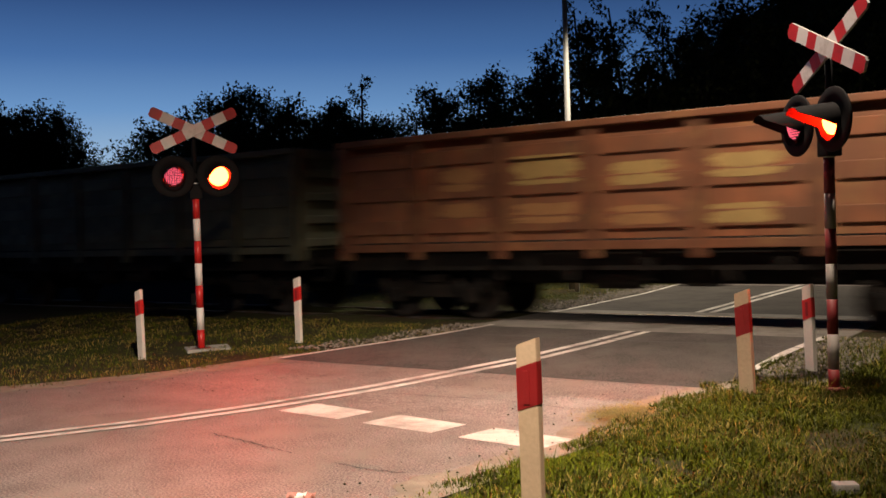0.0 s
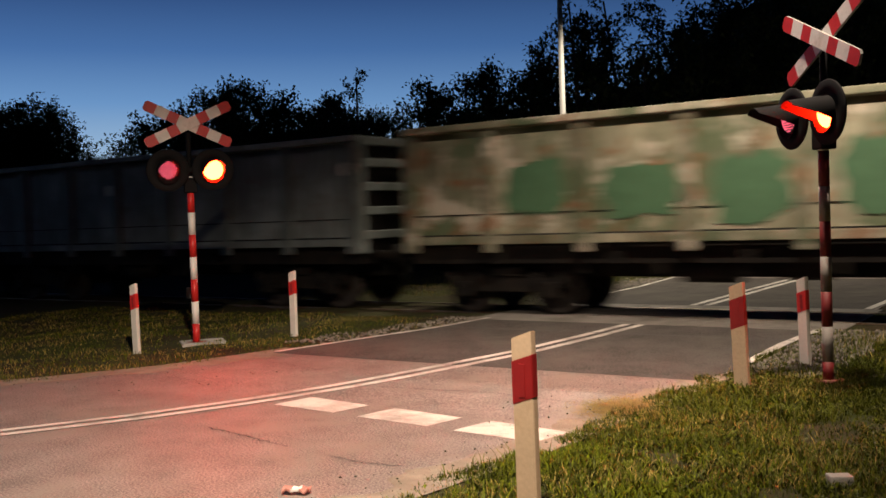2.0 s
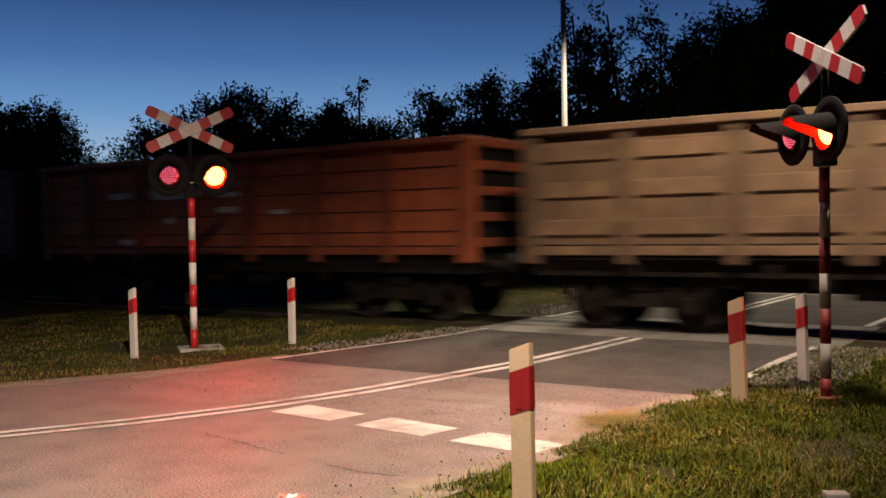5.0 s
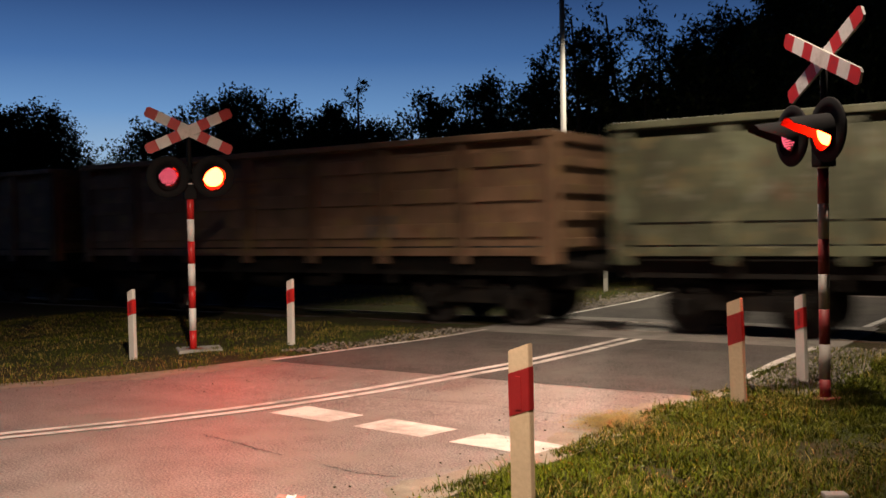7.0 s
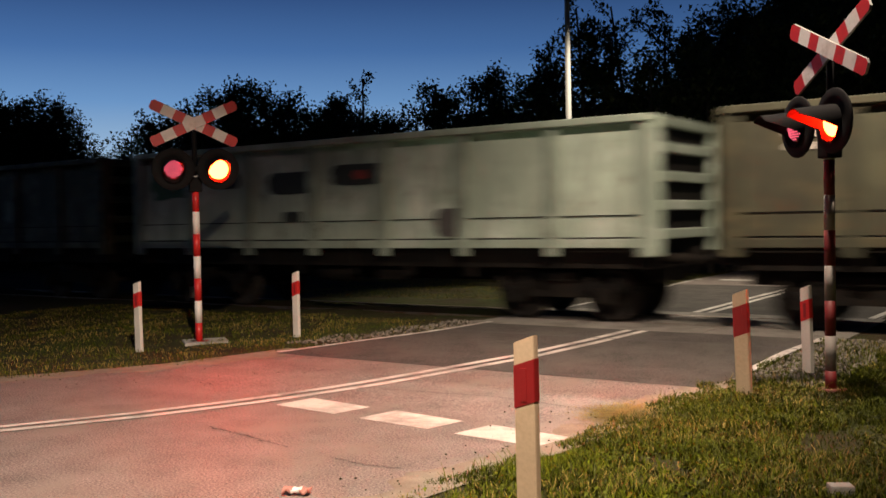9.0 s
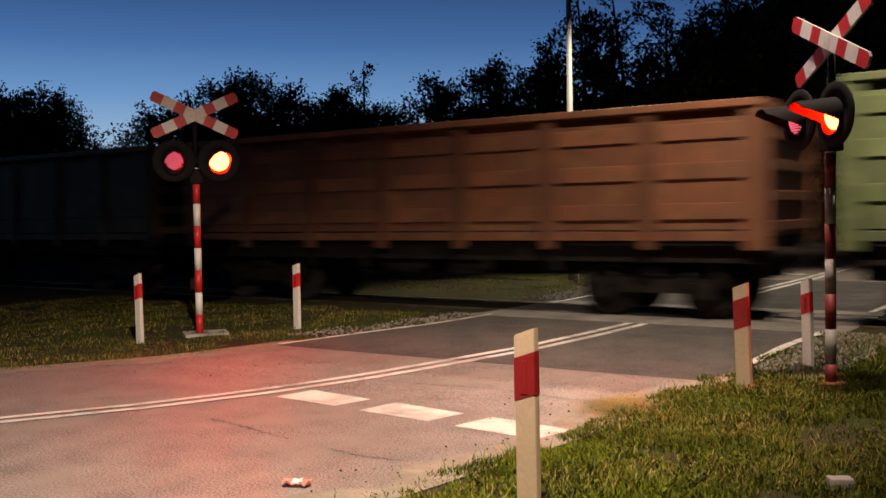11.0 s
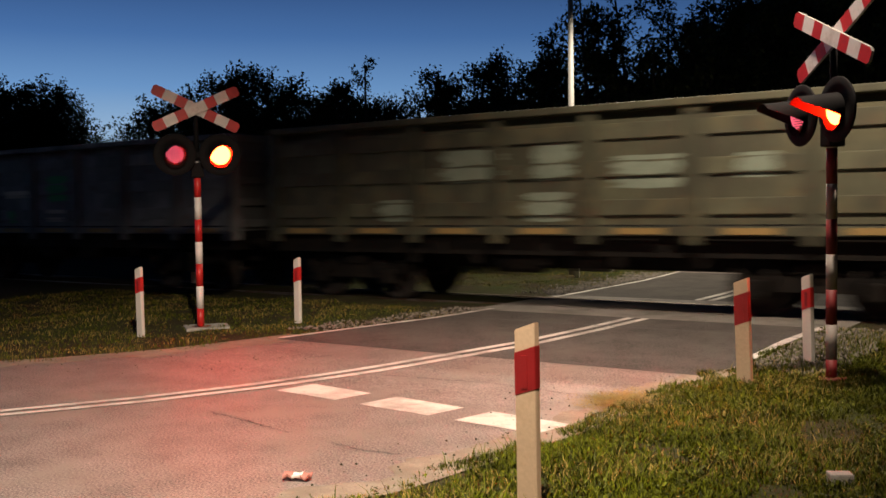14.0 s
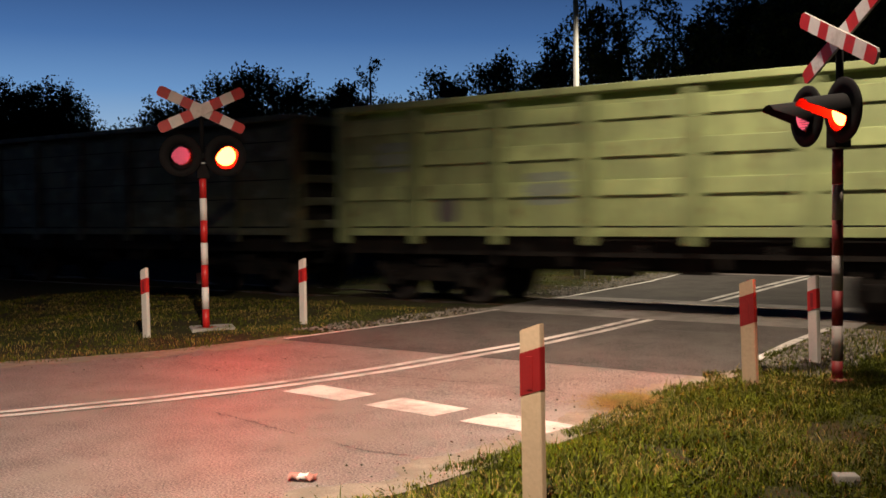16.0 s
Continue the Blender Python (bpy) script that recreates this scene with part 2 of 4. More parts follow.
def build_ground():
    xs, ys = axis_steps(-18, 6, 0.2, 700), axis_steps(2, 30, 0.2, 700)
    verts = [(x, y, ground_z(x, y)) for y in ys for x in xs]
    w = len(xs)
    faces = [(j * w + i, j * w + i + 1, (j + 1) * w + i + 1, (j + 1) * w + i) for j in range(len(ys) - 1) for i in range(w - 1)]
    ob = new("ground", pymesh("ground", verts, faces, SOIL, True))
    tagged(ob, "dark soil verge with worn grass beside the road", "ground", kind="structure")


def strip(name, ys, edges, material, lift, across=8, parent=None):
    """A sheet along the road between two edges that are functions of y."""
    verts, faces = [], []
    for y in ys:
        a, b = edges(y)
        verts += [(a + (b - a) * i / across, y, rise(y) + lift) for i in range(across + 1)]
    w = across + 1
    for j in range(len(ys) - 1):
        faces += [(j * w + i, j * w + i + 1, (j + 1) * w + i + 1, (j + 1) * w + i) for i in range(across)]
    ob = new(name, pymesh(name, verts, faces, material))
    if parent:
        ob.parent = parent
    return ob


def steps(a, b, d):
    n = max(int(round((b - a) / d)), 1)
    return [a + (b - a) * i / n for i in range(n + 1)]


def ragged(y, amp, seed):
    return amp * (noise.noise((y * 1.9, seed, 0)) + 0.6 * noise.noise((y * 6.1, seed, 5)))


def build_road():
    road = strip("road", steps(-40, 80, 0.25), lambda y: (edges_at(y)[0] + ragged(y, 0.08, 1), edges_at(y)[2] + ragged(y, 0.08, 2)), ASPHALT_OLD, 0.0, 14)
    tagged(road, "worn pale grey asphalt road over the level crossing", "road", kind="structure")
    patch = strip("asphalt_patch", steps(10.54, 14.74, 0.2), lambda y: (edges_at(y)[0] + 0.12, edges_at(y)[2] - 0.05), ASPHALT_NEW, 0.005, 10)
    tagged(patch, "darker resurfaced asphalt apron before the rails", "road", kind="structure")
    far = strip("asphalt_patch", steps(17.96, 25.4, 0.2), lambda y: (edges_at(y)[0] + 0.1, edges_at(y)[2] - 0.05), ASPHALT_NEW, 0.005, 10)
    tagged(far, "darker resurfaced asphalt apron behind the rails", "road", kind="structure")
    for y0 in (13.62,):
        j = strip("tar_joint", [y0, y0 + 0.045], lambda y: (edges_at(y)[0] + 0.15, edges_at(y)[2] - 0.1), SEAL, 0.009, 16)
        tagged(j, "thin black tar joint across the asphalt", "road joint", kind="structure")
    # markings
    for k in (-0.13, 0.13):
        for a, b, lab in ((-20, 14.72, "near"), (18.0, 60, "far")):
            s = strip("centre_line", steps(a, b, 0.2), lambda y: (edges_at(y)[1] + k - 0.065, edges_at(y)[1] + k + 0.065), PAINT_ROAD, 0.009, 1)
            tagged(s, "worn white double centre line painted on asphalt", "road marking", kind="structure")
    for a, b, side in ((10.64, 15.0, 0), (17.3, 28.0, 0), (11.75, 14.9, 2), (18.0, 28.0, 2)):
        def edge(y, side=side):
            e = edges_at(y)[side]
            return (e + 0.02, e + 0.13) if side == 0 else (e - 0.20, e - 0.07)
        s = strip("edge_line", steps(a, b, 0.2), edge, PAINT_ROAD, 0.009, 1)
        tagged(s, "white painted line along the edge of the asphalt", "road marking", kind="structure")
    for cx, y0, slope in ((-6.98, 7.62, -0.2), (-5.73, 7.49, -0.2), (-4.5, 7.36, -0.1)):
        verts = [(cx - 0.5, y0 + 0.08, 0), (cx + 0.4, y0, 0), (cx + 0.5, y0 + 0.46, 0), (cx - 0.4, y0 + 0.58, 0)]
        verts = [(x, y, rise(y) + 0.004) for x, y, _ in verts]
        s = new("stop_line_dash", pymesh("stop_line_dash", verts, [(0, 1, 2, 3)], PAINT_ROAD))
        tagged(s, "worn white stop line dash painted on asphalt", "road marking", "stop line dashes", kind="structure")
    for cx in (-8.8, -7.5, -4.9):
        verts = [(cx - 0.5, 27.2, 0), (cx + 0.5, 27.2, 0), (cx + 0.5, 27.75, 0), (cx - 0.5, 27.75, 0)]
        s = new("stop_line_dash", pymesh("stop_line_dash", [(x, y, rise(y) + 0.012) for x, y, _ in verts], [(0, 1, 2, 3)], PAINT_ROAD))
        tagged(s, "white stop line dash behind the track", "road marking", "stop line dashes", kind="structure")


def build_track():
    bed = new("ballast_bed", pymesh("ballast_bed", [(x, TRACK + y, RAIL_Z + z) for x in (-300, -9.7, -2.9, 200) for y, z in ((-2.3, -0.28), (-1.6, -0.16), (1.6, -0.16), (2.3, -0.28))],
                                    [(a + i, a + i + 1, a + i + 5, a + i + 4) for a in (0, 8) for i in range(3)], BALLAST))
    tagged(bed, "grey crushed stone ballast bed under the rails", "ballast", kind="structure")
    # loose stones on the bed's near shoulder
    verts, faces = [], []
    for i in range(2600):
        x = random.uniform(-24, -9.7) if i < 1900 else random.uniform(-2.9, 6)
        y = TRACK + random.uniform(-2.6, -0.9)
        r = random.uniform(0.02, 0.05)
        stone(verts, faces, (x, y, RAIL_Z - 0.16 - max(0, (TRACK - 1.6 - y)) * 0.17 + r * 0.3), r)
    tagged(new("ballast_stones", pymesh("ballast_stones", verts, faces, BALLAST)), "loose crushed stones along the track", "stones", kind="stuff")
    prof = [(-0.07, -0.16), (0.07, -0.16), (0.07, -0.148), (0.012, -0.13), (0.012, -0.045), (0.036, -0.035), (0.036, -0.004), (0.028, 0), (-0.028, 0), (-0.036, -0.004), (-0.036, -0.035), (-0.012, -0.045), (-0.012, -0.13), (-0.07, -0.148)]
    for off in (-0.7525, 0.7525):
        bm = bmesh.new()
        a = [bm.verts.new((-300, TRACK + off + y, RAIL_Z + 0.012 + z)) for y, z in prof]
        b = [bm.verts.new((200, TRACK + off + y, RAIL_Z + 0.012 + z)) for y, z in prof]
        for i in range(len(prof)):
            bm.faces.new((a[i], a[(i + 1) % len(prof)], b[(i + 1) % len(prof)], b[i]))
        ob = new("rail", mesh_of("rail", bm, STEEL_RAIL))
        tagged(ob, "rusty steel rail with a worn shiny head", "rail", "rails", kind="structure")
    bm = bmesh.new()
    box(bm, -0.13, -1.25, -0.2, 0.13, 1.25, 0, 0.02)
    me = mesh_of("sleeper", bm, CONCRETE)
    for i in range(70):
        x = -38 + i * 0.6
        if -9.6 < x < -3.0:
            continue
        ob = new("sleeper", me)
        ob.location = (x, TRACK, RAIL_Z - 0.135)
        tagged(ob, "grey concrete sleeper in the ballast", "sleeper", "sleepers", kind="structure")
    for y0, y1 in ((TRACK - 1.86, TRACK - 0.80), (TRACK - 0.66, TRACK + 0.66), (TRACK + 0.80, TRACK + 1.36)):
        for i in range(3):
            bm = bmesh.new()
            box(bm, -9.5 + i * 2.1, y0, RAIL_Z - 0.15, -9.5 + i * 2.1 + 2.085, y1, RAIL_Z + 0.008, 0.012)
            ob = new("crossing_panel", mesh_of("crossing_panel", bm, CONCRETE_PALE))
            tagged(ob, "pale worn concrete crossing panel beside the rail", "crossing panel", "crossing panels", kind="structure")


def stone(verts, faces, c, r):
    """A small irregular stone of eight faces."""
    n = len(verts)
    q = [(1, 0, 0), (0, 1, 0), (-1, 0, 0), (0, -1, 0), (0, 0, 0.8), (0, 0, -0.8)]
    a = random.uniform(0, 6.28)
    ca, sa = math.cos(a), math.sin(a)
    for x, y, z in q:
        k = r * random.uniform(0.65, 1.25)
        verts.append((c[0] + k * (x * ca - y * sa), c[1] + k * (x * sa + y * ca), c[2] + k * z))
    faces += [(n + i, n + (i + 1) % 4, n + 4) for i in range(4)] + [(n + (i + 1) % 4, n + i, n + 5) for i in range(4)]


build_ground()
build_road()
build_track()

# ---- train ----
PITCH, SPEED, LEAD = 14.04, 13.175, -12.80
BODY, HALF, SILL, TOP = 12.80, 1.50, 1.255, 3.485
TRAIN = []


def paint(name, base, grime, blotches=()):
    """Weathered wagon paint: broad faded blotches, upright streaks of grime, rust specks, each sheet a little different."""
    m = mat(name, base, 0.7, vary=0.3, contrast=0.25, scale=2.2, fine=14, bump=0.25, dirt=grime, dirt_amount=0.5, stretch=0.3)
    n, l = m.node_tree.nodes, m.node_tree.links
    b = n["Principled BSDF"]
    under = b.inputs["Base Color"].links[0].from_socket
    tc, oi = n.new("ShaderNodeTexCoord"), n.new("ShaderNodeObjectInfo")
    shift = n.new("ShaderNodeVectorMath")
    shift.operation = "MULTIPLY_ADD"
    shift.inputs[0].default_value = (37.0, 0.0, 11.0)
    l.new(oi.outputs["Random"], shift.inputs[1])
    l.new(tc.outputs["Object"], shift.inputs[2])

    def layer(scale, size, lo, hi, colour, amount, colour_in):
        mp, tex, mr, mx = n.new("ShaderNodeMapping"), n.new("ShaderNodeTexNoise"), n.new("ShaderNodeMapRange"), n.new("ShaderNodeMixRGB")
        mp.inputs["Scale"].default_value = scale
        tex.inputs["Scale"].default_value, tex.inputs["Detail"].default_value, tex.inputs["Roughness"].default_value = size, 6, 0.6
        mr.inputs["From Min"].default_value, mr.inputs["From Max"].default_value, mr.inputs["To Max"].default_value = lo, hi, amount
        l.new(shift.outputs[0], mp.inputs["Vector"])
        l.new(mp.outputs[0], tex.inputs["Vector"])
        l.new(tex.outputs["Fac"], mr.inputs["Value"])
        l.new(mr.outputs[0], mx.inputs[0])
        l.new(colour_in, mx.inputs[1])
        mx.inputs[2].default_value = (*colour, 1)
        return mx.outputs[0]
    pale = tuple(min(c * 1.55, 0.85) for c in base)
    dark = tuple(0.45 * c for c in grime)
    out = layer((1, 1, 1), 1.1, 0.52, 0.68, pale, 0.6, under)
    out = layer((3.2, 1, 0.22), 1.6, 0.50, 0.72, dark, 0.75, out)
    out = layer((1, 1, 0.6), 4.5, 0.60, 0.70, (0.12, 0.05, 0.022), 0.7, out)
    for size, lo, hi, colour, amount in blotches:
        out = layer((1, 1, 1), size, lo, hi, colour, amount, out)
    tone, mul = n.new("ShaderNodeMapRange"), n.new("ShaderNodeMixRGB")
    tone.inputs["To Min"].default_value, tone.inputs["To Max"].default_value = 0.86, 1.14
    mul.blend_type, mul.inputs[0].default_value = "MULTIPLY", 1.0
    l.new(oi.outputs["Random"], tone.inputs["Value"])
    l.new(out, mul.inputs[1])
    l.new(tone.outputs[0], mul.inputs[2])
    l.new(mul.outputs[0], b.inputs["Base Color"])
    return m


def build_wheelset(bm):
    for sgn in (-1, 1):
        prof = [(0.0, 0.66), (0.08, 0.66), (0.1, 0.70), (0.36, 0.715), (0.40, 0.69), (0.49, 0.685), (0.49, 0.71), (0.465, 0.72), (0.46, 0.82), (0.40, 0.82), (0.36, 0.76), (0.13, 0.77), (0.12, 0.84), (0, 0.84)]
        revolve(bm, [(r, sgn * y) for r, y in prof], 24)
    tube(bm, [(0, -0.98, 0), (0, 0.98, 0)], [0.07, 0.07], 10)
    # bolts on the axle box cover, which show the turning
    for s in (-1, 1):
        for k in range(3):
            a = k * 2.094
            box(bm, 0.25 * math.cos(a) - 0.03, s * 0.775 - 0.01, 0.25 * math.sin(a) - 0.03, 0.25 * math.cos(a) + 0.03, s * 0.775 + 0.01, 0.25 * math.sin(a) + 0.03)


def build_bogie_frame(bm):
    for s in (-1, 1):
        y = s * 1.0
        for a, b, z0, z1, z2, z3 in ((-1.25, -0.65, 0.5, 0.68, 0.42, 0.72), (-0.65, 0.65, 0.42, 0.72, 0.42, 0.72), (0.65, 1.25, 0.42, 0.72, 0.5, 0.68)):
            vs = [bm.verts.new(p) for p in ((a, y - 0.07, z0), (b, y - 0.07, z2), (b, y - 0.07, z3), (a, y - 0.07, z1), (a, y + 0.07, z0), (b, y + 0.07, z2), (b, y + 0.07, z3), (a, y + 0.07, z1))]
            for f in ((0, 1, 2, 3), (7, 6, 5, 4), (0, 4, 5, 1), (3, 2, 6, 7), (0, 3, 7, 4), (1, 5, 6, 2)):
                bm.faces.new([vs[i] for i in f])
        for ax in (-0.9, 0.9):
            box(bm, ax - 0.17, y - 0.02 if s > 0 else y - 0.17, 0.32, ax + 0.17, y + 0.17 if s > 0 else y + 0.02, 0.6, 0.03)
            for sp in (-0.24, 0.24):
                tube(bm, [(ax + sp, y + s * 0.08, 0.52), (ax + sp, y + s * 0.08, 0.78)], [0.07, 0.07], 10)
        box(bm, -0.3, y - 0.12, 0.7, 0.3, y + 0.12, 0.86, 0.03)
    box(bm, -0.2, -1.0, 0.5, 0.2, 1.0, 0.82, 0.03)


MESHES = {}


def shared(key, build, name, material, parent, label="", loc=(0, 0, 0)):
    """A part whose mesh is shared between wagons; each object carries its own paint."""
    if key not in MESHES:
        bm = bmesh.new()
        build(bm)
        MESHES[key] = mesh_of(name, bm, material)
    ob = new(name, MESHES[key])
    ob.material_slots[0].link = "OBJECT"
    ob.material_slots[0].material = material
    ob.parent, ob.location = parent, loc
    if label:
        ob["label"] = label
    return ob


def blob(bm, x0, x1, z0, z1, y, seed, rough):
    """A flat patch of paint 4 mm thick with a ragged outline."""
    rnd = random.Random(seed)
    n = 22
    ring = []
    for i in range(n):
        a = 2 * math.pi * i / n
        c, s = math.cos(a), math.sin(a)
        k = 1 / max(abs(c), abs(s)) ** 0.8 * (1 - rough * rnd.random())
        ring.append(((x0 + x1) / 2 + c * k * (x1 - x0) / 2, (z0 + z1) / 2 + s * k * (z1 - z0) / 2))
    f = [bm.verts.new((x, y, z)) for x, z in ring]
    g = [bm.verts.new((x, y + 0.004, z)) for x, z in ring]
    bm.faces.new(f)
    bm.faces.new(g[::-1])
    for i in range(n):
        bm.faces.new((f[i], f[(i + 1) % n], g[(i + 1) % n], g[i]))


def build_wagon(style, label, group, body_mat, trim_mat, marks=(), yellow=False, TOP=TOP):
    """Open-topped goods wagon. Its left end is at x = 0, its near side looks along -y. style 0: bays with long pressings, 1: smooth bays with two seams, 2: boarded with four seams."""
    w = thing("goods_wagon", label, "goods wagon", group)
    bays, post_mat = 7, STANCHION[body_mat.name]
    pitch = BODY / bays
    for s in (-1, 1):
        yo = s * (HALF - 0.10)

        def wall(bm, yo=yo, s=s):
            # outer sheet, set back below the top rail
            box(bm, 0, min(yo, yo - s * 0.05), SILL + 0.22, BODY, max(yo, yo - s * 0.05), TOP - 0.26)
        side = shared(("wall", s, TOP), wall, "side_wall", body_mat, w)

        def upper(bm, yo=yo, s=s):
            y2 = yo - s * 0.29
            box(bm, 0, min(y2, y2 - s * 0.04), TOP - 0.26, BODY, max(y2, y2 - s * 0.04), TOP - 0.12)
        shared(("upper", s, TOP), upper, "upper_strip", body_mat, side)
        for c in range(bays):
            x0 = pitch * c
            if style == 0:
                for z in (TOP - 1.72, TOP - 1.08, TOP - 0.46):
                    def press(bm, s=s):
                        box(bm, 0.2, min(-s * 0.01, s * 0.045), -0.13, pitch - 0.2, max(-s * 0.01, s * 0.045), 0.13, 0.012)
                    shared(("press", s), press, "pressing", body_mat, side, loc=(x0, yo, z))
        if style:
            for z in ((1.835,) if style == 1 else (TOP - 1.75, TOP - 1.35, TOP - 0.95, TOP - 0.55)):
                def seam(bm, s=s):
                    box(bm, 0.02, min(0, s * 0.016), -0.009, BODY - 0.02, max(0, s * 0.016), 0.009)
                shared(("seam", s), seam, "seam_strip", DARK_IRON, side, loc=(0, yo, z))
        for c in range(bays + 1):
            def post(bm, s=s):
                box(bm, -0.115, min(0, s * 0.07), SILL - 0.11, 0.115, max(0, s * 0.07), TOP - 0.12, 0.02)
            shared(("post", s, TOP), post, "stanchion", post_mat, side, loc=(min(max(pitch * c, 0.115), BODY - 0.115), yo, 0))

        def rail(bm, yo=yo, s=s):
            box(bm, -0.02, min(yo - s * 0.33, yo + s * 0.12), TOP - 0.12, BODY + 0.02, max(yo - s * 0.33, yo + s * 0.12), TOP, 0.02)
        shared(("rail", s, TOP), rail, "top_rail", trim_mat, side)

        def sill(bm, yo=yo, s=s):
            box(bm, 0, min(yo, yo + s * 0.04), SILL + 0.04, BODY, max(yo, yo + s * 0.04), SILL + 0.19, 0.012)
        shared(("sill", s), sill, "side_sill", trim_mat, side)
        if s < 0:
            for i, (x0, x1, z0, z1, mm, rough) in enumerate(marks):
                # paint follows the surface: pressed faces stand proud of the sheet between them
                levels = [(SILL + 0.2, TOP - 0.26, 0.004 if style == 0 else 0.02)]
                if style == 0:
                    rows = (TOP - 1.72, TOP - 1.08, TOP - 0.46)
                    cuts = [SILL + 0.2] + [c for z in rows for c in (z - 0.125, z + 0.125)] + [TOP - 0.26]
                    levels = [(a, c, 0.049 if q % 2 else 0.004) for q, (a, c) in enumerate(zip(cuts, cuts[1:]))]
                for a, c, d in levels:
                    lo, hi = max(a, z0), min(c, z1)
                    if hi - lo > 0.025:
                        bm = bmesh.new()
                        blob(bm, x0, x1, lo, hi, yo - d - 0.001 * (i % 3), i + 7, rough)
                        part("painted_patch", bm, mm, side, "painted patch or painted highlight on the wagon side")
            if yellow:
                for c in range(bays):
                    def tab(bm):
                        box(bm, 0.5, -0.006, -0.05, pitch - 0.5, 0.006, 0.05)
                    shared("tab", tab, "yellow_mark", MARK["yellow"], side, "yellow painted mark", (pitch * c, yo - 0.047, SILL + 0.115))
    for x, s in ((0.03, -1), (BODY - 0.03, 1)):
        def end(bm):
            box(bm, -0.03, -HALF + 0.16, SILL + 0.1, 0.03, HALF - 0.16, TOP - 0.1)
        e = shared(("end", TOP), end, "end_wall", DARK_IRON if style != 0 else body_mat, w, loc=(x, 0, 0))
        for z in (1.515, 1.995, 2.475, 2.955, TOP - 0.1):
            def rib(bm, s=s):
                box(bm, min(0, s * 0.13), -HALF + 0.14, -0.085, max(0, s * 0.13), HALF - 0.14, 0.085, 0.02)
            shared(("rib", s), rib, "end_rib", body_mat, e, loc=(0, 0, z))
        for y in (-HALF + 0.17, HALF - 0.17):
            def corner(bm, s=s):
                box(bm, min(0, s * 0.15), -0.07, SILL - 0.1, max(0, s * 0.15), 0.07, TOP - 0.03, 0.015)
            shared(("corner", s, TOP), corner, "end_post", body_mat, e, loc=(0, y, 0))

    def floor(bm):
        box(bm, 0.05, -HALF + 0.17, SILL + 0.1, BODY - 0.05, HALF - 0.17, SILL + 0.2)
    shared("floor", floor, "floor", DARK_IRON, w)
    for y in (-0.35, 0.35):
        def beam(bm):
            box(bm, 0.05, -0.08, 0.66, BODY - 0.05, 0.08, SILL + 0.1)
        shared("beam", beam, "centre_sill", DARK_IRON, w, loc=(0, y, 0))
    for x in (0.12, 1.9, 4.2, 6.4, 8.6, 10.9, BODY - 0.12):
        def xbeam(bm):
            box(bm, -0.08, -HALF + 0.16, 0.94, 0.08, HALF - 0.16, SILL + 0.1)
        shared("xbeam", xbeam, "cross_beam", DARK_IRON, w, loc=(x, 0, 0))

    def sole(bm):
        box(bm, 0.05, -0.05, 0.94, BODY - 0.05, 0.05, SILL + 0.06)
    for y in (-1.2, 1.2):
        shared("sole", sole, "sole_bar", DARK_IRON, w, loc=(0, y, 0))

    def tank(bm):
        tube(bm, [(-0.5, 0, 0), (-0.46, 0, 0), (0.46, 0, 0), (0.5, 0, 0)], [0.12, 0.2, 0.2, 0.12], 16)
    shared("tank", tank, "air_tank", DARK_IRON, w, loc=(5.7, -0.9, 0.8))

    def gear(bm):
        box(bm, -0.35, -0.15, -0.18, 0.35, 0.15, 0.18, 0.04)
    shared("gear", gear, "brake_box", DARK_IRON, w, loc=(7.2, -0.95, 0.84))
    for c in range(5):
        def hang(bm):
            box(bm, -0.07, -0.05, -0.3, 0.07, 0.05, 0.1, 0.02)
        shared("hang", hang, "hanger", DARK_IRON, w, loc=(3.5 + c * 1.42, -1.2, 1.06))
    for x, s in ((0, -1), (BODY, 1)):
        for y in (-0.875, 0.875):
            def buf(bm, s=s):
                tube(bm, [(0, 0, 0), (s * 0.4, 0, 0), (s * 0.41, 0, 0), (s * 0.57, 0, 0), (s * 0.575, 0, 0), (s * 0.61, 0, 0)], [0.1, 0.09, 0.06, 0.06, 0.22, 0.2], 16)
            shared(("buf", s), buf, "buffer", DARK_IRON, w, loc=(x, y, 1.10))

        def coup(bm, s=s):
            box(bm, min(0, s * 0.6), -0.05, -0.05, max(0, s * 0.6), 0.05, 0.05, 0.02)
        shared(("coup", s), coup, "coupling", DARK_IRON, w, loc=(x, 0, 1.06))
    for bx in (BODY / 2 - 4.5, BODY / 2 + 4.5):
        shared("bogie", build_bogie_frame, "bogie_frame", DARK_IRON, w, "grimy dark cast bogie frame", (bx, 0, 0))
        for dx in (-0.9, 0.9):
            shared("wheelset", build_wheelset, "wheelset", WHEEL_STEEL, w, "worn steel wheelset on the rail", (bx + dx, 0, 0.46))
    return w


STANCHION = {}


def livery(name, base, grime, label, blotches=()):
    """The paint of a wagon's sheets and a darker copy of it for the posts."""
    body = paint(name, base, grime, blotches)
    STANCHION[body.name] = paint(name + "_post", tuple(0.68 * c for c in base), tuple(0.6 * c for c in grime), blotches)
    return body, label


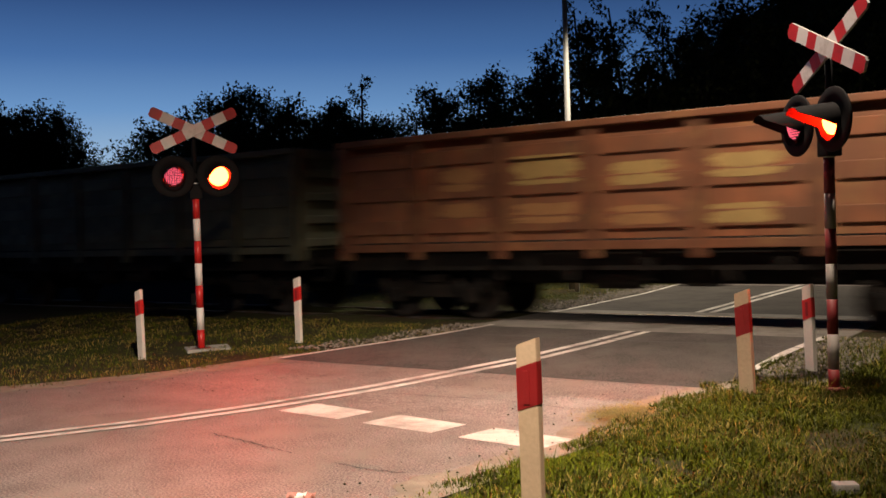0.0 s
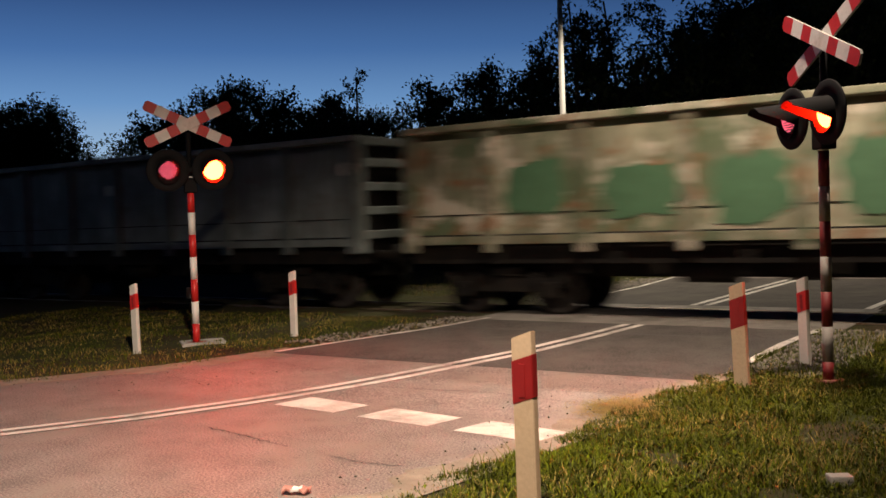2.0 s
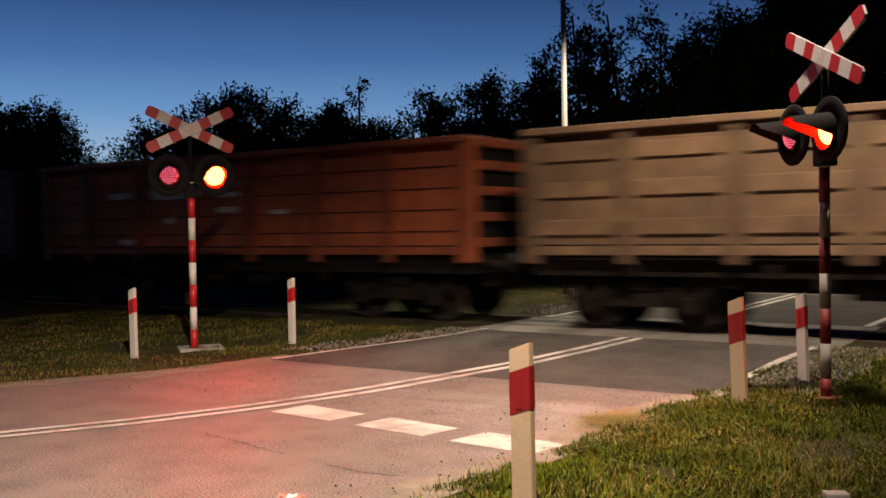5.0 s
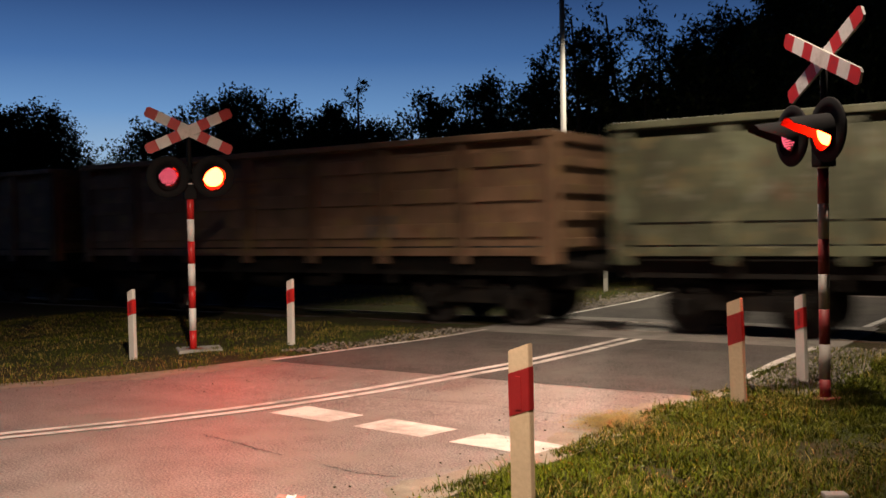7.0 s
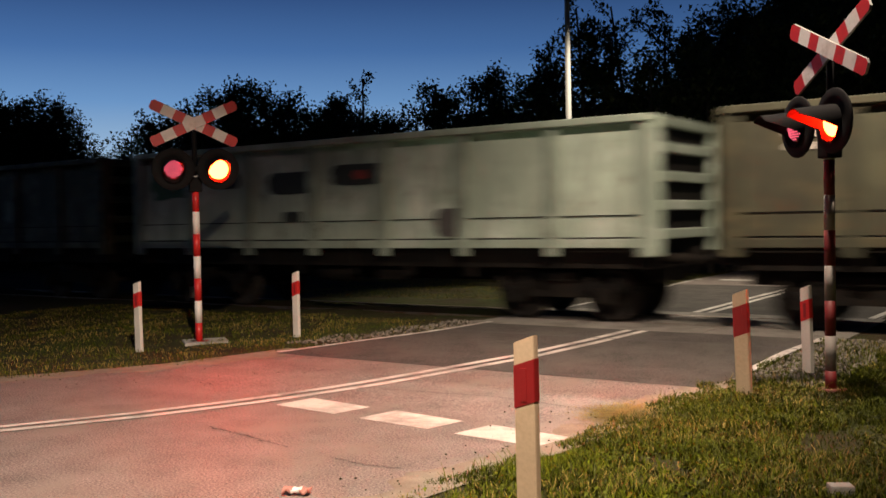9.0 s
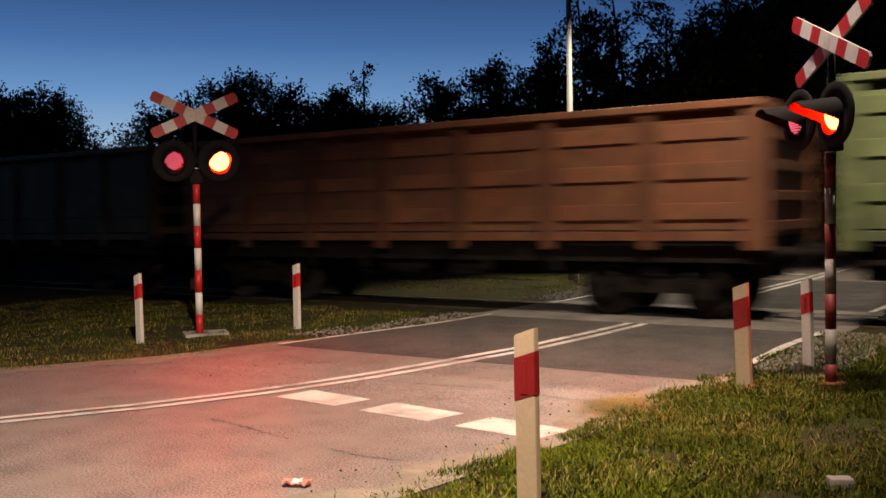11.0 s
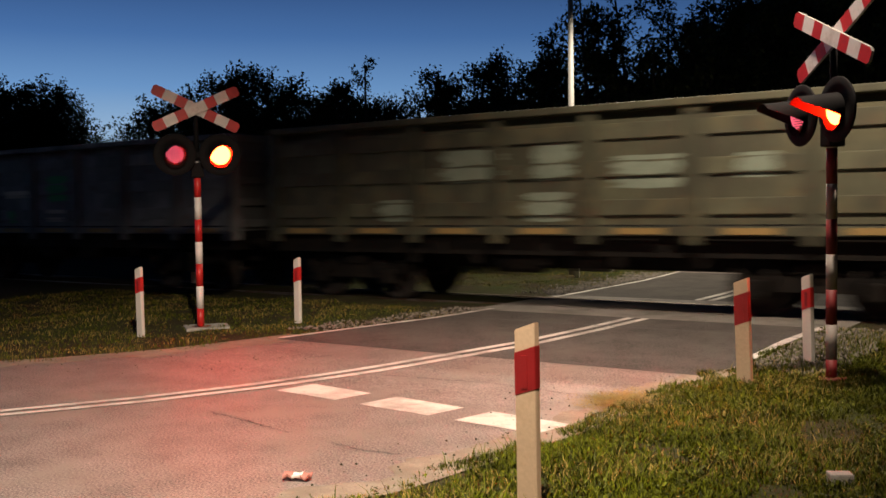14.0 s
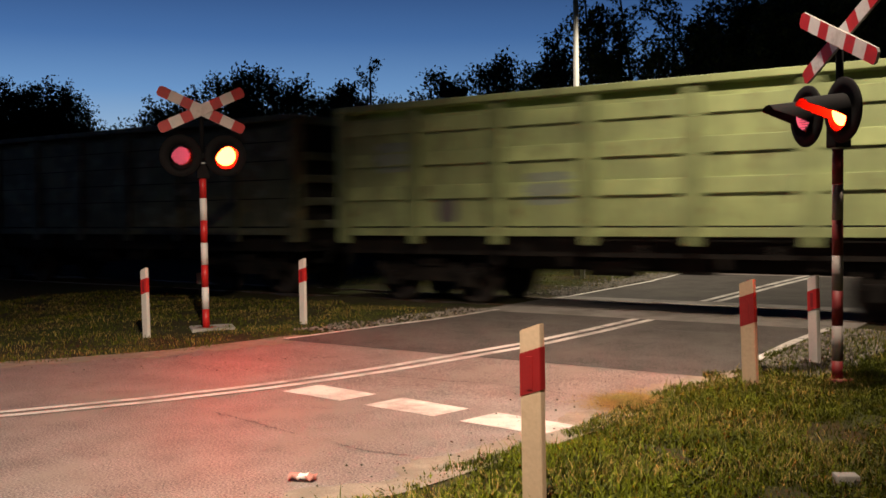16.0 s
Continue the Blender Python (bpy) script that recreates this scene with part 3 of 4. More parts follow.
WAGON_PAINT = {
    "orange": livery("wagon_orange", (0.205, 0.072, 0.028), (0.15, 0.065, 0.032), "orange-brown weathered steel open goods wagon", [(1.8, 0.55, 0.66, (0.26, 0.14, 0.05), 0.5)]),
    "grey": livery("wagon_grey", (0.215, 0.255, 0.25), (0.12, 0.135, 0.12), "pale grey steel open goods wagon streaked with grime"),
    "patchy": livery("wagon_patchy", (0.36, 0.34, 0.24), (0.14, 0.15, 0.09), "cream and green patchy open goods wagon with rust stains",
                     [(0.9, 0.50, 0.58, (0.075, 0.115, 0.055), 0.85), (1.4, 0.54, 0.60, (0.55, 0.50, 0.40), 0.8), (2.1, 0.55, 0.62, (0.22, 0.10, 0.04), 0.85)]),
    "redbrown": livery("wagon_redbrown", (0.19, 0.062, 0.024), (0.11, 0.04, 0.022), "red-brown smooth-sided open goods wagon"),
    "vermilion": livery("wagon_vermilion", (0.35, 0.082, 0.024), (0.21, 0.056, 0.024), "bright orange-red smooth-sided open goods wagon"),
    "tan": livery("wagon_tan", (0.225, 0.13, 0.075), (0.15, 0.095, 0.05), "tan-brown ribbed steel open goods wagon", [(1.5, 0.54, 0.64, (0.25, 0.17, 0.06), 0.6)]),
    "greygreen": livery("wagon_greygreen", (0.088, 0.098, 0.05), (0.055, 0.056, 0.03), "dull grey-green mottled open goods wagon",
                        [(1.3, 0.52, 0.62, (0.15, 0.165, 0.10), 0.75), (2.6, 0.56, 0.64, (0.16, 0.12, 0.045), 0.6), (3.4, 0.58, 0.66, (0.20, 0.20, 0.15), 0.6)]),
    "white": livery("wagon_white", (0.50, 0.60, 0.49), (0.36, 0.44, 0.35), "pale greenish-white open goods wagon with dark patches"),
    "drab": livery("wagon_drab", (0.10, 0.102, 0.06), (0.06, 0.057, 0.036), "drab olive smooth-sided open goods wagon", [(1.6, 0.54, 0.64, (0.14, 0.12, 0.06), 0.6)]),
    "green": livery("wagon_green", (0.125, 0.165, 0.056), (0.085, 0.108, 0.045), "faded green ribbed open goods wagon", [(2.0, 0.56, 0.66, (0.22, 0.24, 0.12), 0.5)]),
    "silver": livery("wagon_silver", (0.215, 0.225, 0.225), (0.14, 0.145, 0.14), "silver-grey open goods wagon with green painted patches"),
    "lime": livery("wagon_lime", (0.35, 0.42, 0.17), (0.26, 0.31, 0.14), "pale yellow-green ribbed open goods wagon"),
}
MARK = {
    "white": mat("mark_white", (0.62, 0.60, 0.52), 0.7, vary=0.25, scale=6),
    "dark": mat("mark_dark", (0.035, 0.04, 0.032), 0.7, vary=0.25, scale=6),
    "green": mat("mark_green", (0.05, 0.32, 0.12), 0.7, vary=0.25, scale=6),
    "deepgreen": mat("mark_deep_green", (0.07, 0.16, 0.08), 0.7, vary=0.25, scale=6),
    "yellow": mat("mark_yellow", (0.33, 0.22, 0.075), 0.7, vary=0.25, scale=6),
    "pale": mat("mark_pale", (0.22, 0.265, 0.20), 0.7, vary=0.3, scale=4),
    "ochre": mat("mark_ochre", (0.29, 0.145, 0.055), 0.7, vary=0.3, scale=4),
    "palegreen": mat("mark_pale_green", (0.33, 0.36, 0.19), 0.7, vary=0.3, scale=4),
    "greyplate": mat("mark_grey", (0.10, 0.095, 0.09), 0.7, vary=0.25, scale=5),
    "whitebar": mat("mark_lettering", (0.55, 0.50, 0.44), 0.7, vary=0.3, scale=9),
    "red": mat("mark_red", (0.40, 0.06, 0.04), 0.7, vary=0.25, scale=6),
}
# order of the train, number, style, paint
ORDER = [(-2, 0, "orange"), (-1, 0, "drab"), (0, 0, "orange"), (1, 1, "grey"), (2, 1, "patchy"), (3, 2, "redbrown"), (4, 2, "vermilion"), (5, 0, "tan"), (6, 0, "tan"),
         (7, 1, "greygreen"), (8, 1, "white"), (9, 1, "drab"), (10, 0, "orange"), (11, 0, "green"), (12, 0, "silver"), (13, 0, "drab"), (14, 2, "greygreen"), (15, 0, "lime"), (16, 0, "lime")]


TALL = {11: 3.715, 14: 3.815, 15: 3.835, 16: 3.835}


def build_train():
    for k, style, key in ORDER:
        body, label = WAGON_PAINT[key]
        w = build_wagon(style, label, "wagons of the goods train", body, body, [(a, b, c + 0.135, d + 0.135, MARK[m], 0.06 if m in CLEAN else 0.3) for a, b, c, d, m in MARKS.get(k, ())], k in (12, 13), TALL.get(k, TOP))
        TRAIN.append((k, w))


CLEAN = ("dark", "white", "whitebar", "greyplate")
MARKS = {}
# Wagon 0: highlights on its pressings, painted as yellow and ochre patches.
MARKS[0] = [(3.91, 5.30, 2.30, 2.82, "yellow"), (5.78, 6.95, 2.21, 2.62, "yellow"), (7.45, 8.74, 2.25, 2.65, "yellow"), (3.88, 5.28, 1.62, 2.00, "ochre"), (5.76, 6.93, 1.54, 1.89, "ochre"), (7.43, 8.60, 1.53, 1.86, "yellow"), (2.35, 3.36, 2.25, 2.69, "ochre"), (2.32, 3.34, 1.74, 2.06, "ochre")]
MARKS[1] = [(3.53, 3.87, 1.37, 1.97, "dark"), (5.10, 5.55, 2.46, 2.71, "white"), (12.39, 12.85, 2.56, 2.83, "white")]
MARKS[2] = [(4.00, 5.46, 1.51, 2.47, "deepgreen"), (5.82, 7.19, 1.38, 2.57, "deepgreen"), (7.74, 8.94, 1.47, 2.73, "deepgreen"), (6.04, 6.66, 1.53, 1.91, "white"), (7.93, 8.82, 1.97, 2.18, "white"), (2.07, 3.41, 1.62, 2.64, "deepgreen")]
MARKS[3] = [(4.15, 5.46, 2.64, 2.80, "whitebar"), (4.14, 5.46, 2.45, 2.59, "whitebar"), (6.47, 7.18, 2.60, 2.72, "whitebar"), (6.47, 7.04, 2.42, 2.51, "whitebar"), (8.13, 8.82, 2.11, 2.21, "whitebar"), (8.25, 8.63, 1.98, 2.07, "whitebar"), (4.12, 5.38, 1.68, 1.78, "whitebar"), (4.22, 5.22, 1.54, 1.63, "whitebar"), (7.72, 8.88, 1.62, 1.72, "whitebar")]
MARKS[4] = [(4.09, 5.78, 2.40, 2.73, "white"), (2.64, 3.37, 2.46, 2.61, "whitebar"), (6.35, 6.94, 2.59, 2.76, "pale"), (6.25, 6.96, 2.40, 2.52, "whitebar"), (6.25, 6.93, 2.07, 2.20, "whitebar"), (4.56, 4.90, 1.85, 2.00, "whitebar"), (2.97, 3.49, 1.39, 1.51, "whitebar"), (7.86, 8.35, 2.00, 2.11, "whitebar")]
MARKS[6] = [(8.81, 9.42, 1.47, 1.94, "greyplate"), (4.45, 5.86, 2.17, 2.83, "ochre")]
MARKS[7] = [(4.52, 5.84, 2.22, 2.58, "pale"), (6.39, 7.56, 2.03, 2.41, "pale"), (6.38, 7.20, 1.67, 1.85, "pale"), (8.59, 9.09, 1.79, 2.45, "pale")]
MARKS[8] = [(0.44, 2.12, 2.23, 2.86, "deepgreen"), (2.74, 3.39, 2.44, 2.78, "dark"), (4.22, 5.57, 2.27, 2.74, "dark"), (5.97, 7.33, 2.40, 2.83, "dark"), (6.57, 6.91, 2.50, 2.71, "red"), (4.65, 5.17, 1.69, 1.92, "dark"), (8.53, 9.14, 1.36, 1.90, "greyplate")]
MARKS[9] = [(0.94, 1.60, 2.80, 2.93, "whitebar"), (0.93, 1.45, 2.62, 2.73, "whitebar"), (2.82, 3.58, 1.41, 1.58, "pale")]
MARKS[11] = [(3.90, 5.33, 2.40, 2.76, "palegreen"), (3.99, 5.05, 1.59, 1.91, "palegreen"), (5.91, 7.00, 2.19, 2.52, "palegreen"), (6.16, 6.71, 2.66, 2.89, "red"), (7.60, 8.84, 2.18, 2.50, "palegreen"), (7.66, 8.71, 1.53, 1.89, "palegreen")]
MARKS[12] = [(6.08, 6.96, 1.95, 2.62, "green"), (4.22, 5.45, 2.07, 2.26, "white"), (6.07, 6.88, 1.66, 1.77, "whitebar"), (6.07, 6.81, 1.45, 1.56, "whitebar"), (0.80, 2.06, 1.42, 1.89, "green"), (2.66, 3.18, 1.41, 1.80, "green"), (3.37, 4.14, 1.42, 1.87, "greyplate"), (4.40, 4.69, 1.41, 1.76, "green")]
MARKS[13] = [(4.27, 5.71, 2.11, 2.72, "pale"), (6.19, 7.09, 2.10, 2.76, "pale"), (6.03, 7.01, 1.39, 1.92, "pale"), (7.67, 9.06, 1.92, 2.49, "pale"), (2.80, 3.73, 1.40, 1.83, "pale"), (9.80, 10.50, 2.06, 2.46, "pale")]
MARKS[15] = [(0.86, 1.91, 2.37, 2.96, "pale"), (4.19, 5.20, 1.70, 2.29, "pale"), (2.35, 2.79, 1.41, 1.87, "greyplate")]
build_train()


# ---- signals and posts ----
SPINNERS = []


def signal_head(parent, x, name="signal_head"):
    """One lamp head with round backboard, visor and a turning lamp insert: lit face to -y at rest."""
    bm = bmesh.new()
    revolve(bm, [(0.1603, 0.05), (0.325, 0.05), (0.335, 0.04), (0.335, 0.03), (0.325, 0.02), (0.1603, 0.02), (0.1603, 0.05)], 36)
    revolve(bm, [(0.17, 0.04), (0.17, 0.11), (0.14, 0.14), (0, 0.14)], 24)
    head = part(name, bm, BLACK, parent, "black round signal backboard with lamp housing")
    head.location = (x, -0.17, 0)
    # visor: a hooded tube, open below
    bm = bmesh.new()
    seg, length, thick = 22, 0.44, 0.006
    a0, a1 = radians(-90), radians(270)
    for r, flip in ((0.172, False), (0.172 - thick, True)):
        rows = []
        for i in range(seg + 1):
            a = a0 + (a1 - a0) * i / seg
            l = 0.05 + (length - 0.05) * min(max((math.sin(a) + 0.12) / 0.78, 0), 1)
            rows.append([bm.verts.new((r * math.cos(a), 0.02 - l * f, r * math.sin(a) - 0.05 * f)) for f in (0, 0.5, 1)])
        for p, q in zip(rows, rows[1:]):
            for i in range(2):
                f = bm.faces.new((p[i], p[i + 1], q[i + 1], q[i]))
                f.smooth = True
    ob = part("visor", bm, BLACK, head)
    # the insert: a lens with a lit half and a dull diode half, close in the board's opening
    R = 0.1595
    bm = bmesh.new()
    revolve(bm, [(R * math.cos(radians(a)), -0.065 * math.sin(radians(a))) for a in (0, 15, 30, 45, 60, 75, 90)], 28)
    ins = part("lamp_insert", bm, LAMP_ON, head, "red signal lamp, lit and dark in turn")
    bm = bmesh.new()
    revolve(bm, [(R * math.cos(radians(a)), 0.065 * math.sin(radians(a))) for a in (0, 15, 30, 45, 60, 75, 90)], 28)
    part("lens", bm, LENS_DARK, ins, "dark red unlit lens")
    bm = bmesh.new()
    for i in range(-5, 6):
        for j in range(-5, 6):
            if i * i + j * j < 29:
                x, z = i * 0.026, j * 0.026
                y = 0.065 * math.sqrt(1 - (x * x + z * z) / R ** 2)
                box(bm, x - 0.0075, y - 0.006, z - 0.0075, x + 0.0075, y + 0.003, z + 0.0075)
    part("diode_grid", bm, LED_DIM, ins, "grid of faint red diodes")
    ins.location = (0, 0.03, 0)
    return ins


def cross_arm(parent, length, width, angle, y, bands, white, red):
    """One arm of the crossing sign: a thin folded plate with pointed ends, in painted bands."""
    bm = bmesh.new()
    m = Matrix.Rotation(radians(angle), 4, "Y")
    stops = [(0, 0.62)] + [(a, 1) for a, _, _ in bands[1:]] + [(1, 0.62)]
    stops = [stops[0], (0.025, 1)] + stops[1:-1] + [(0.975, 1), stops[-1]]
    cols = [bands[0][2]] + [c for _, _, c in bands] + [bands[-1][2]]
    rings = []
    for a, k in stops:
        x, h = -length / 2 + length * a, width / 2 * k
        rings.append([bm.verts.new(m @ Vector(p)) for p in ((x, y, -h), (x, y, h), (x, y + 0.03, h), (x, y + 0.03, -h))])
    for p, q, c in zip(rings, rings[1:], cols):
        for i in range(4):
            f = bm.faces.new((p[i], p[(i + 1) % 4], q[(i + 1) % 4], q[i]))
            f.material_index = c if i == 0 else 2
    bm.faces.new(rings[0])
    bm.faces.new(rings[-1][::-1])
    return part("cross_arm", bm, [white, red, GALV], parent, "red and white banded sign arm")


BANDS = [(0, 0.13, 1), (0.13, 0.27, 0), (0.27, 0.385, 1), (0.385, 0.615, 0), (0.615, 0.73, 1), (0.73, 0.87, 0), (0.87, 1, 1)]


def build_signal(x, y, turn, lens_h, cross_h, angles, band, arm, cross_off, label, white, red, sign_white, sign_red, first, footing=True):
    z = rise(y)
    sig = thing("crossing_signal", label, "railway signal", "level crossing signals", pose(x, y, z - 0.01, 0, 0, turn))
    r, h, i = 0.057, 0.0, 0
    while h < lens_h - 0.2:
        bm = bmesh.new()
        top = min(h + (band if i else first), lens_h - 0.1)
        tube(bm, [(0, 0, h), (0, 0, top)], [r, r], 20)
        part("post_band", bm, red if i % 2 == 0 else white, sig, "red painted band" if i % 2 == 0 else "white painted band")
        h, i = top, i + 1
    bm = bmesh.new()
    tube(bm, [(0, 0.02, h), (0, 0.02, cross_h + 0.12)], [0.04, 0.04], 14)
    box(bm, -0.1, -0.08, lens_h - 0.36, 0.1, 0.1, lens_h - 0.12, 0.02)
    part("mast", bm, BLACK, sig)
    bm = bmesh.new()
    revolve(bm, [(0.0, 0.0), (0.16, 0.0), (0.16, 0.03), (0, 0.03)], 20, Matrix.Rotation(radians(90), 4, "X"))
    part("base_flange", bm, red, sig)
    if footing:
        bm = bmesh.new()
        box(bm, -0.25, -0.3, -0.12, 0.45, 0.3, 0.03, 0.02)
        part("footing", bm, CONCRETE, sig, "weathered concrete footing")
    bm = bmesh.new()
    box(bm, -0.36, -0.05, -0.035, 0.36, 0.0, 0.035, 0.01)
    box(bm, -0.05, -0.03, -0.05, 0.05, 0.06, 0.05, 0.01)
    br = part("lamp_bracket", bm, BLACK, sig)
    br.matrix_basis = pose(0, -0.02, lens_h)
    for hx, which in ((-0.352, "L"), (0.352, "R")):
        SPINNERS.append((signal_head(br, hx), which))
    cr = bmesh.new()
    box(cr, -0.05, -0.02, cross_h - 0.1, 0.05, 0.02, cross_h + 0.1, 0.005)
    plate = part("cross_plate", cr, BLACK, sig)
    for k, a in enumerate(angles):
        c = cross_arm(sig, arm, 0.17, a, -0.05 - 0.035 * k, BANDS, sign_white, sign_red)
        c.matrix_basis = pose(cross_off, 0, cross_h)
    return sig


def build_delineator(x, y, turn, lean, height, label, w=0.06, t=0.03, tall=0.22, sink=0.06, body=None, red=None):
    """Flat hollow guide post with a sloping top and slanted red reflector band."""
    d = thing("guide_post", label, "guide post", "roadside guide posts", pose(x, y, ground_z(x, y) - sink, lean[0], lean[1], turn))
    h = height + sink
    b0, b1, rise_top = h - 0.20 - tall, h - 0.20, w * 0.7

    def prism(bm, z0, z1, grow=0.0):
        W, T = w + grow, t + grow
        ring = [(-W, -T * 0.7), (-W * 0.94, -T), (W * 0.94, -T), (W, -T * 0.7), (W, T * 0.7), (W * 0.94, T), (-W * 0.94, T), (-W, T * 0.7)]
        lo = [bm.verts.new((px, py, z0 + (rise_top * (px / W + 1) * 0.5 if z0 else 0))) for px, py in ring]
        hi = [bm.verts.new((px, py, z1 - rise_top + rise_top * (px / W + 1) * 0.5)) for px, py in ring]
        for i in range(8):
            bm.faces.new((lo[i], lo[(i + 1) % 8], hi[(i + 1) % 8], hi[i]))
        bm.faces.new(lo[::-1])
        bm.faces.new(hi)

    bm = bmesh.new()
    prism(bm, 0, h)
    bmesh.ops.bevel(bm, geom=[e for e in bm.edges if min(v.co.z for v in e.verts) > h - 0.2], offset=0.006, segments=2, affect="EDGES")
    part("post_body", bm, body or PLASTIC_WHITE, d)
    bm = bmesh.new()
    prism(bm, b0, b1 + rise_top, 0.003)
    band = part("reflector_band", bm, red or PAINT_RED, d, "slanted red band")
    for s in (-1, 1):
        bm = bmesh.new()
        box(bm, -w * 0.3, s * (t + 0.004) - 0.004, b0 + 0.05, w * 0.3, s * (t + 0.004) + 0.004, b1 - 0.01, 0.002)
        part("reflector", bm, REFLECT_RED if s < 0 else PAINT_WHITE, band)
    return d


def build_posts():
    build_signal(-12.33, 10.98, 54, 2.80, 3.54, (25, -25), 0.36, 1.48, 0, "crossing signal on a red and white post with diagonal cross sign", PAINT_WHITE, PAINT_RED, PAINT_WHITE, PAINT_RED, 0.32)
    build_signal(-2.53, 10.99, -46, 2.84, 3.62, (-26, 24), 0.374, 1.56, 0.10, "crossing signal with black visors, red and white post with shade in its colours", SHADED_WHITE, SHADED_RED, SIGN_WHITE, SIGN_RED, 0.22, False)
    lab = "white plastic guide post with a red reflector band"
    build_delineator(-12.44, 9.88, 2, (0, -1), 1.085, lab + " on the verge")
    build_delineator(-11.17, 12.04, -2, (0, 0), 1.085, lab + " on the verge")
    aged = "yellowed plastic guide post with a dark red band"
    build_delineator(-3.07, 5.41, -4, (0, -0.5), 1.22, aged + " beside the road", 0.076, 0.03, 0.27, body=AGED, red=REFLECT_RED)
    build_delineator(-3.25, 10.35, -6, (0, -2), 1.12, aged + " in the grass", 0.08, 0.035, 0.31, body=AGED, red=REFLECT_RED)
    build_delineator(-2.99, 11.91, -24, (0, -1.5), 1.03, lab + " on gravel", 0.062, 0.032, 0.23)
    for x, y in ((-11.33, 22.52), (-11.74, 25.52), (-12.65, 30.8)):
        build_delineator(x, y, 0, (0, 0), 1.05, lab + " behind the track")


build_posts()


def build_lamp_post(x, y):
    p = thing("street_lamp", "tall slim white-grey steel street lamp post", "street lamp", "", pose(x, y, rise(y) - 0.02))
    bm = bmesh.new()
    tube(bm, [(0, 0, 0), (0, 0, 1.2), (0, 0, 1.25), (0, 0, 8.6)], [0.10, 0.10, 0.088, 0.062], 16)
    part("pole", bm, GALV, p)
    bm = bmesh.new()
    tube(bm, [(0, 0, 8.5), (0.1, 0, 8.85), (0.6, 0, 9.0), (1.1, 0, 9.05)], [0.04, 0.04, 0.035, 0.03], 10)
    part("arm", bm, GALV, p)
    bm = bmesh.new()
    box(bm, 1.0, -0.14, 9.0, 1.65, 0.14, 9.12, 0.03)
    part("lantern", bm, GALV, p)


build_lamp_post(-11.89, 23.36)


# ---- trees ----
def build_tree(x, y, height, spread, density, seed, open_crown=False):
    rnd = random.Random(seed)
    t = thing("tree", "dark broadleaf tree in silhouette" if not open_crown else "slender airy birch-like tree in silhouette", "tree", "trees behind the track", pose(x, y, rise(y) - 0.1))
    bm = bmesh.new()
    tips = []

    def limb(p, d, length, r, level, wander=0.22):
        pts, rad = [p], [r]
        q = p
        n = 4
        for i in range(n):
            d = (d + Vector((rnd.uniform(-1, 1), rnd.uniform(-1, 1), rnd.uniform(-0.2, 0.5))) * wander).normalized()
            q = q + d * length / n
            pts.append(q)
            rad.append(r * (1 - 0.8 * (i + 1) / n))
        if level > 0:
            m = max(int(length / 0.16), 3)
            for i in range(m):
                k = 4 * (0.15 + 0.85 * (i + 0.5) / m)
                a = min(int(k), 3)
                tips.append(pts[a].lerp(pts[a + 1], k - a))
        tube(bm, pts, rad, 5 if level else 8, caps=False)
        return pts

    trunk = limb(Vector((0, 0, 0)), Vector((0, 0, 1)), height * 0.98, height * 0.014 + 0.03, 0, 0.07)
    for i in range(0 if open_crown else 5):
        tips.append(trunk[4].lerp(trunk[3], i * 0.12))
    for i in range(int(14 + height * (1.5 if open_crown else 2.2))):
        f = rnd.uniform(0.4, 0.97) if open_crown else rnd.uniform(0.1, 0.95)
        k = f * 4
        a = trunk[min(int(k), 3)].lerp(trunk[min(int(k) + 1, 4)], k - int(k))
        ang = rnd.uniform(0, 6.283)
        reach = spread * (0.22 + 0.85 * math.sin(math.pi * min(1, 0.25 + f * 0.72))) * rnd.uniform(0.6, 1.1)
        reach = spread * rnd.uniform(0.9, 1.5) * (1.25 - 0.6 * f) if open_crown else reach * 1.4
        d = Vector((math.cos(ang), math.sin(ang), rnd.uniform(0.6, 1.6) if open_crown else rnd.uniform(0.3, 1.2))).normalized()
        pts = limb(a, d, reach, 0.03 * (1.2 - f) + 0.008, 1)
        for j in range(3):
            limb(pts[rnd.randint(1, 3)], (d + Vector((rnd.uniform(-1, 1), rnd.uniform(-1, 1), rnd.uniform(-0.2, 0.9)))).normalized(), reach * 0.5, 0.01, 2)
    part("trunk", bm, BARK, t)
    verts, faces = [], []
    each = max(int(density * 0.3), 3)
    for p in tips:
        for i in range(each):
            r = 0.11 if open_crown else 0.2
            c = p + Vector([max(-1.8, min(1.8, rnd.gauss(0, 1))) * r for _ in range(3)])
            s = rnd.uniform(0.05, 0.11)
            u = Vector((rnd.uniform(-1, 1), rnd.uniform(-1, 1), rnd.uniform(-1, 1))).normalized()
            v = u.orthogonal().normalized()
            n = len(verts)
            verts += [tuple(c - u * s), tuple(c + v * s * 0.5), tuple(c + u * s), tuple(c - v * s * 0.5)]
            faces.append((n, n + 1, n + 2, n + 3))
    ob = new("crown", pymesh("crown", verts, faces, LEAF))
    ob.parent = t
    ob["label"] = "uneven dark green leaves"
    return t


# direction (degrees from +y to the right), distance, height of the crown's top
def place_tree(bearing, dist, height, spread, dens, airy):
    a = radians(bearing)
    build_tree(dist * math.sin(a), dist * math.cos(a), height + 0.135, spread, dens, int(1000 + bearing * 37), airy)


